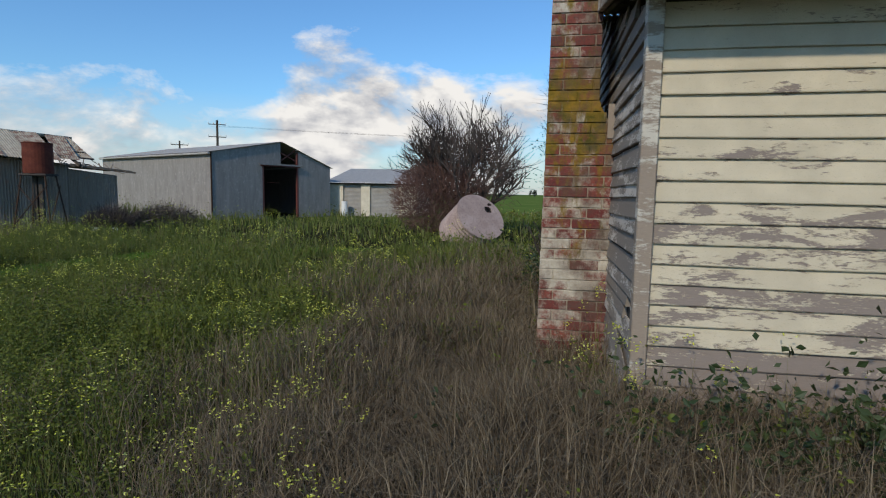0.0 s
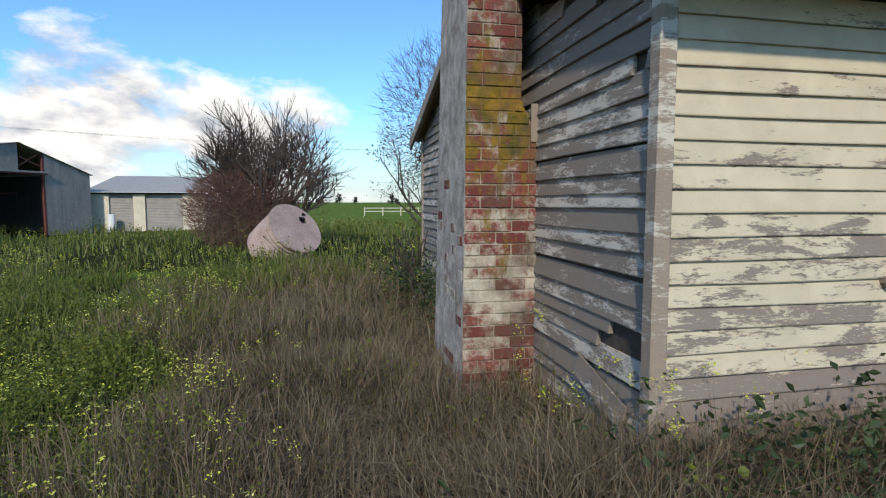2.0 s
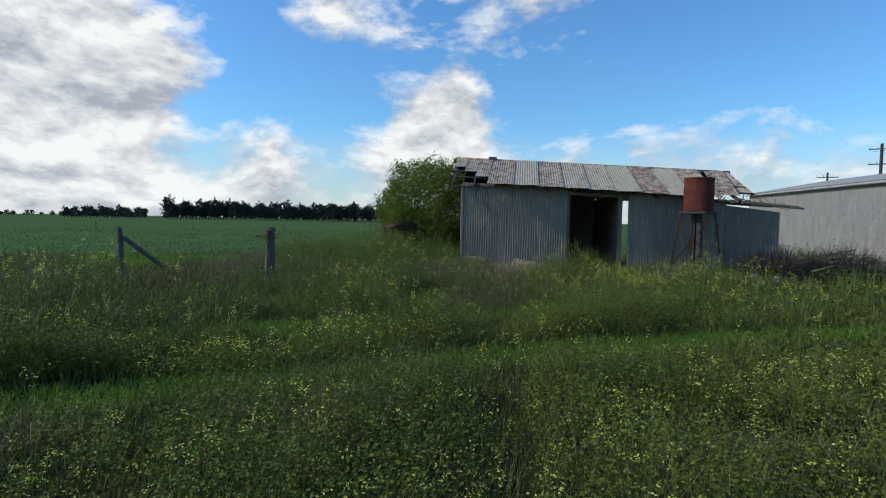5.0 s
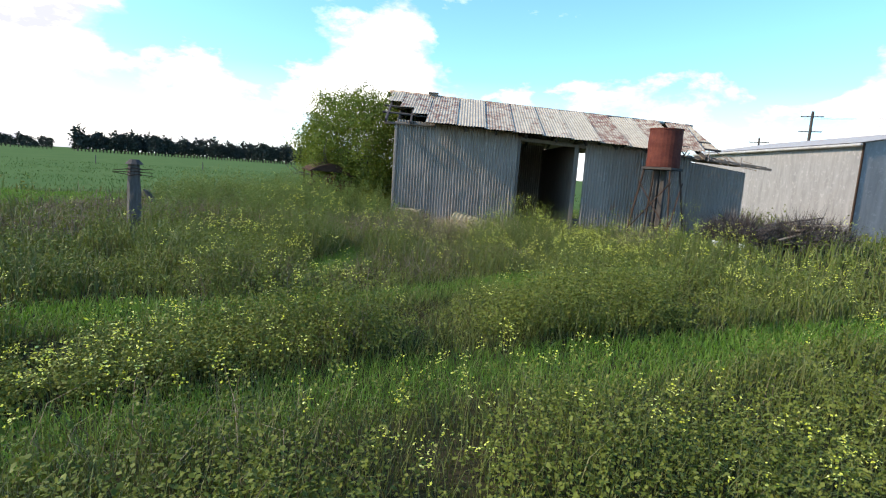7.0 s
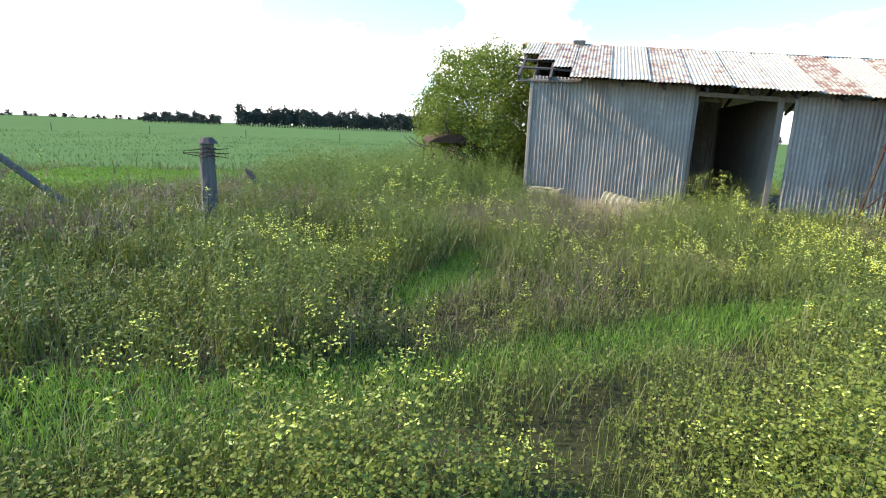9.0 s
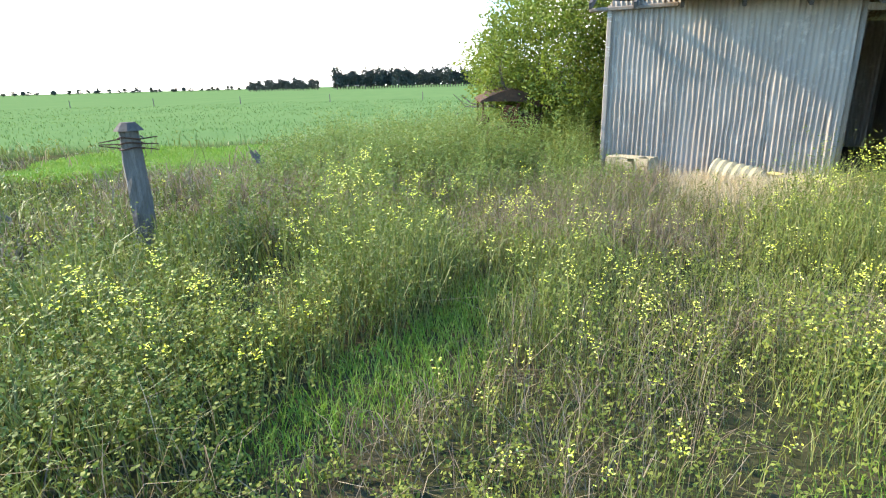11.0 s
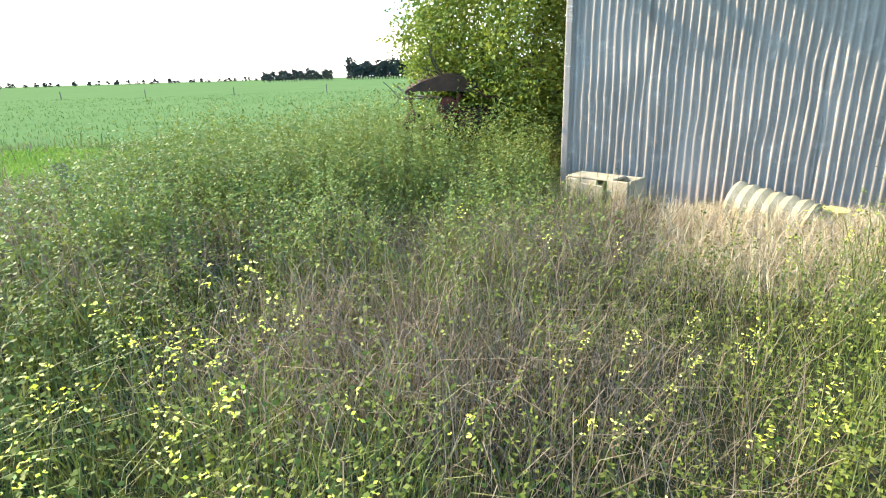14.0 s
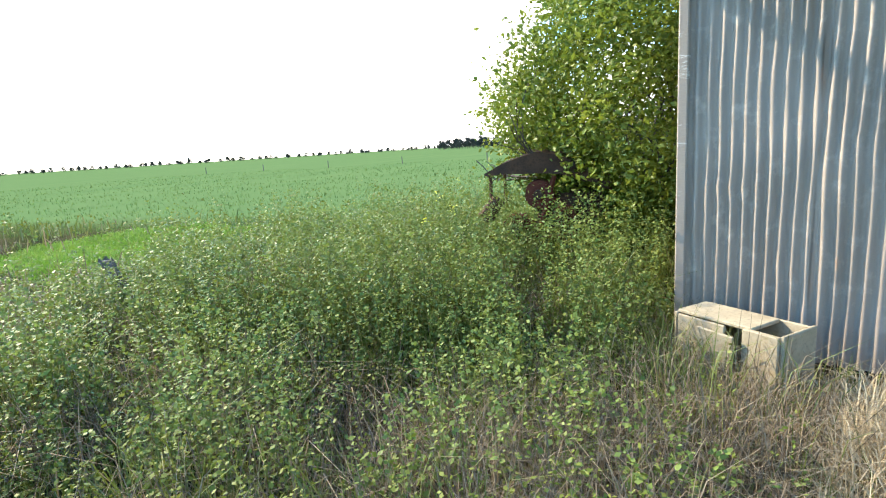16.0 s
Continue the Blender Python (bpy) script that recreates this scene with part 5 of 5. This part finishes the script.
# dry stalks
x, y, d = thin(*sample(1100000, NEAR), 3.2, .08)
k = (dryness(x, y) > rs_.uniform(.12, 1.2, len(x))) & (lushness(x, y) < 0)
x, y, d = x[k], y[k], d[k]
hs, bn = np.minimum(rs_.uniform(.2, .72, len(x)), tall(x, y) * 1.1 + .1), rs_.uniform(.1, 1.5, len(x)) ** 1.3
ps, po = along_shed(x, y)
pale = (x < -15.3) & (ps > .2) & (po < np.where(ps > 1.0, 2.5, .9) + rs_.uniform(-.5, .5, len(x)))
hs = np.where(pale, rs_.uniform(.16, .5, len(x)) * np.where(ps < 1.05, .55, 1) * np.clip(.5 + .5 * po, .5, 1), hs)
front = (x > -.3) & (y < 3.5) & (y > 1.4)
hs = np.where(front, rs_.uniform(.3, .72, len(x)), hs)
k = ~pale
d1 = blades(x[k], y[k], hs[k], .0035 + .0011 * d[k], bn[k], d[k])
k = ~k
raw_mesh("straw", *blades(x[k], y[k], hs[k], .004 + .0011 * d[k], bn[k], d[k]), STRAW, "pale dry straw matted before the shed", "straw")
x, y, d = thin(*sample(90000, WIDE), 5.0, .1)
k = (dryness(x, y) > rs_.uniform(.2, 1.0, len(x))) & (d > 3) & (x > -27)
x, y, d = x[k], y[k], d[k]
d2 = blades(x, y, rs_.uniform(.3, .7, len(x)), .006 + .0016 * d, rs_.uniform(.05, .8, len(x)), d)
x, y = sample(15000, (-.1, 3.8, 2.45, 3.46))
d3 = blades(x, y, rs_.uniform(.4, .76, len(x)) * np.clip(.55 + .6 * (y - 2.4), .6, 1), .006 + 0 * x, rs_.uniform(.1, .9, len(x)), 0 * x)
raw_mesh("dry_grass", *joined([d1, d2, d3]), DRY, "dry brown grass stalks leaning and matted", "grass")
# broad-leaved weeds, in plants with leaves up their stems


def plants(n, box, falloff, far, lo, per, spread, size, grow, broad=False, kind=(0, 1)):
    """kind picks the clumps, by their own number, that carry this weed."""
    x, y, d = thin(*sample(n, box), falloff, far)
    c, own = cells(x, y, .85, 71)
    k = (lushness(x, y) < rs_.uniform(-.12, .06, len(x))) & (dryness(x, y) < rs_.uniform(.1, 1.5, len(x))) & (d > lo) & (x > -27)
    ps, po = along_shed(x, y)
    k &= (c > rs_.uniform(-.1, .75, len(x))) & (own >= kind[0]) & (own <= kind[1]) & ~((ps > -.1) & (ps < 3.2) & (po < 1.7))
    x, y, d = x[k], y[k], d[k]
    hh = tall(x, y) * rs_.uniform(.5, 1.15, len(x))
    tt = rs_.uniform(.12, 1, (len(x), per)) ** .55
    lx, ly = rs_.normal(0, .12, len(x)), rs_.normal(0, .12, len(x))
    m = len(x) * per
    sp = spread * (1.25 - tt.ravel() * .8)
    cx = np.repeat(x, per) + np.repeat(lx, per) * tt.ravel() + rs_.normal(0, 1, m) * sp
    cy = np.repeat(y, per) + np.repeat(ly, per) * tt.ravel() + rs_.normal(0, 1, m) * sp
    cz = ground_z(cx, cy) + (tt * hh[:, None]).ravel()
    return leaves(np.c_[cx, cy, cz], (size + grow * np.repeat(d, per)) * (1.25 - .5 * tt.ravel()), .5, broad)


w1 = plants(60000, NEAR, 3.0, .12, 0, 18, .026, .022, .0024)
w2 = plants(42000, WIDE, 5.5, .14, 3, 7, .07, .032, .0039)
w4 = plants(5200, (-7.5, -2.4, 2.4, 7.0), 99, 1, .25, 16, .05, .026, .001)
w5 = plants(2800, (-9.9, -8.75, .5, 9), 99, 1, .3, 26, .05, .019, .001, True)
w6 = plants(1300, (-13.6, -10.9, 3.5, 9), 99, 1, .3, 24, .05, .021, .001, True, (.62, 1))
raw_mesh("weeds", *joined([w1, w2, w4, w5, w6]), WEED, "leafy green mallow and mustard weeds", "weeds")
raw_mesh("mallow", *plants(6800, (-22.5, -16.8, 3.6, 9.6), 99, 1, .8, 28, .024, .03, .0012), MALLOW, "sunlit bank of leafy green mallow before the shed", "weeds")
x, y = sample(150, (.35, 3.4, 2.95, 3.46))
k = rs_.rand(len(x)) < np.where(x > 1.1, .9, .25) * np.clip(.7 + fbm(x, y, 3.0, 71), 0, 1)
x, y = np.repeat(x[k], 40), np.repeat(y[k], 40)
hh = np.repeat(rs_.uniform(.22, .5, k.sum()), 40) * rs_.uniform(.1, 1, len(x))
raw_mesh("wall_weeds", *leaves(np.c_[x + rs_.normal(0, .05, len(x)), y + rs_.normal(0, .04, len(x)), ground_z(x, y) + hh], .035 + 0 * x, .5, True), BUSHLEAF, "dark green leafy weeds at the foot of the cream wall", "weeds")


def flowers(n, box, falloff, far, lo, size, heads):
    """Thin stems carrying loose heads of small four-petalled flowers, thick on some clumps and few on others."""
    x, y, d = thin(*sample(n, box), falloff, far)
    c, own = cells(x, y, .85, 71)
    rich = np.clip((own - .35) / .4, 0, 1) * (.25 + c) + .3 * fbm(x, y, .7, 33)
    rich = rich - np.where(x > -6, .2, .45) * np.clip(dryness(x, y), 0, 1) - 1.0 * np.clip((-x - 14.2) / 1.6, 0, 1) + .3 * ((x < -10.8) & (x > -16.2) & (y > 5.5)) + .35 * ((x < -12) & (x > -16) & (y > 7.0)) - .08 * (x > -8) + .25 * np.exp(-((x + 20.5) / 1.6) ** 2 - ((y - 8.2) / .9) ** 2)
    k = (rich > rs_.uniform(.15, 3.0, len(x))) & (d > lo) & (x > -26) & (lushness(x, y) < .02)
    x, y, d = x[k], y[k], d[k]
    h = tall(x, y) * rs_.uniform(.85, 1.2, len(x)) + .06
    z = ground_z(x, y) + h
    cx, cy, cz = (np.repeat(a, heads) + rs_.normal(0, s, len(x) * heads) for a, s in ((x, .02), (y, .02), (z, .028)))
    dd = np.repeat(d, heads)
    sets = [leaves(np.c_[cx, cy, cz], size + .0009 * dd, .3) for q in range(2)]
    st = blades(x, y, h, .003 + .0006 * d, rs_.uniform(0, .12, len(x)), d)
    return joined(sets), st


f1, s1 = flowers(62000, NEAR, 3.2, .14, 0, .0115, 10)
f2, s2 = flowers(42000, WIDE, 6.0, .2, 3, .011, 5)
raw_mesh("mustard_flowers", *joined([f1, f2]), PETAL, "small yellow mustard flowers", "flowers")
raw_mesh("flower_stems", *joined([s1, s2]), GREEN, "thin green stems of the mustard flowers", "stems")
# crop beyond the old fence line
x, y = sample(90000, (-75, -23, -45, 40))
dcam = np.hypot(x + 15, y - 8)
k = (rs_.rand(len(x)) < np.clip((13 / dcam) ** 1.5, .08, 1)) & free(x, y) & (x < -24.5 + 1.2 * fbm(x, y, .5, 2))
x, y, dcam = x[k], y[k], dcam[k]
raw_mesh("crop", *blades(x, y, rs_.uniform(.06, .15, len(x)), .01 + .0012 * dcam, rs_.uniform(.1, .5, len(x)), dcam), CROP, "even young green cereal crop", "crop")
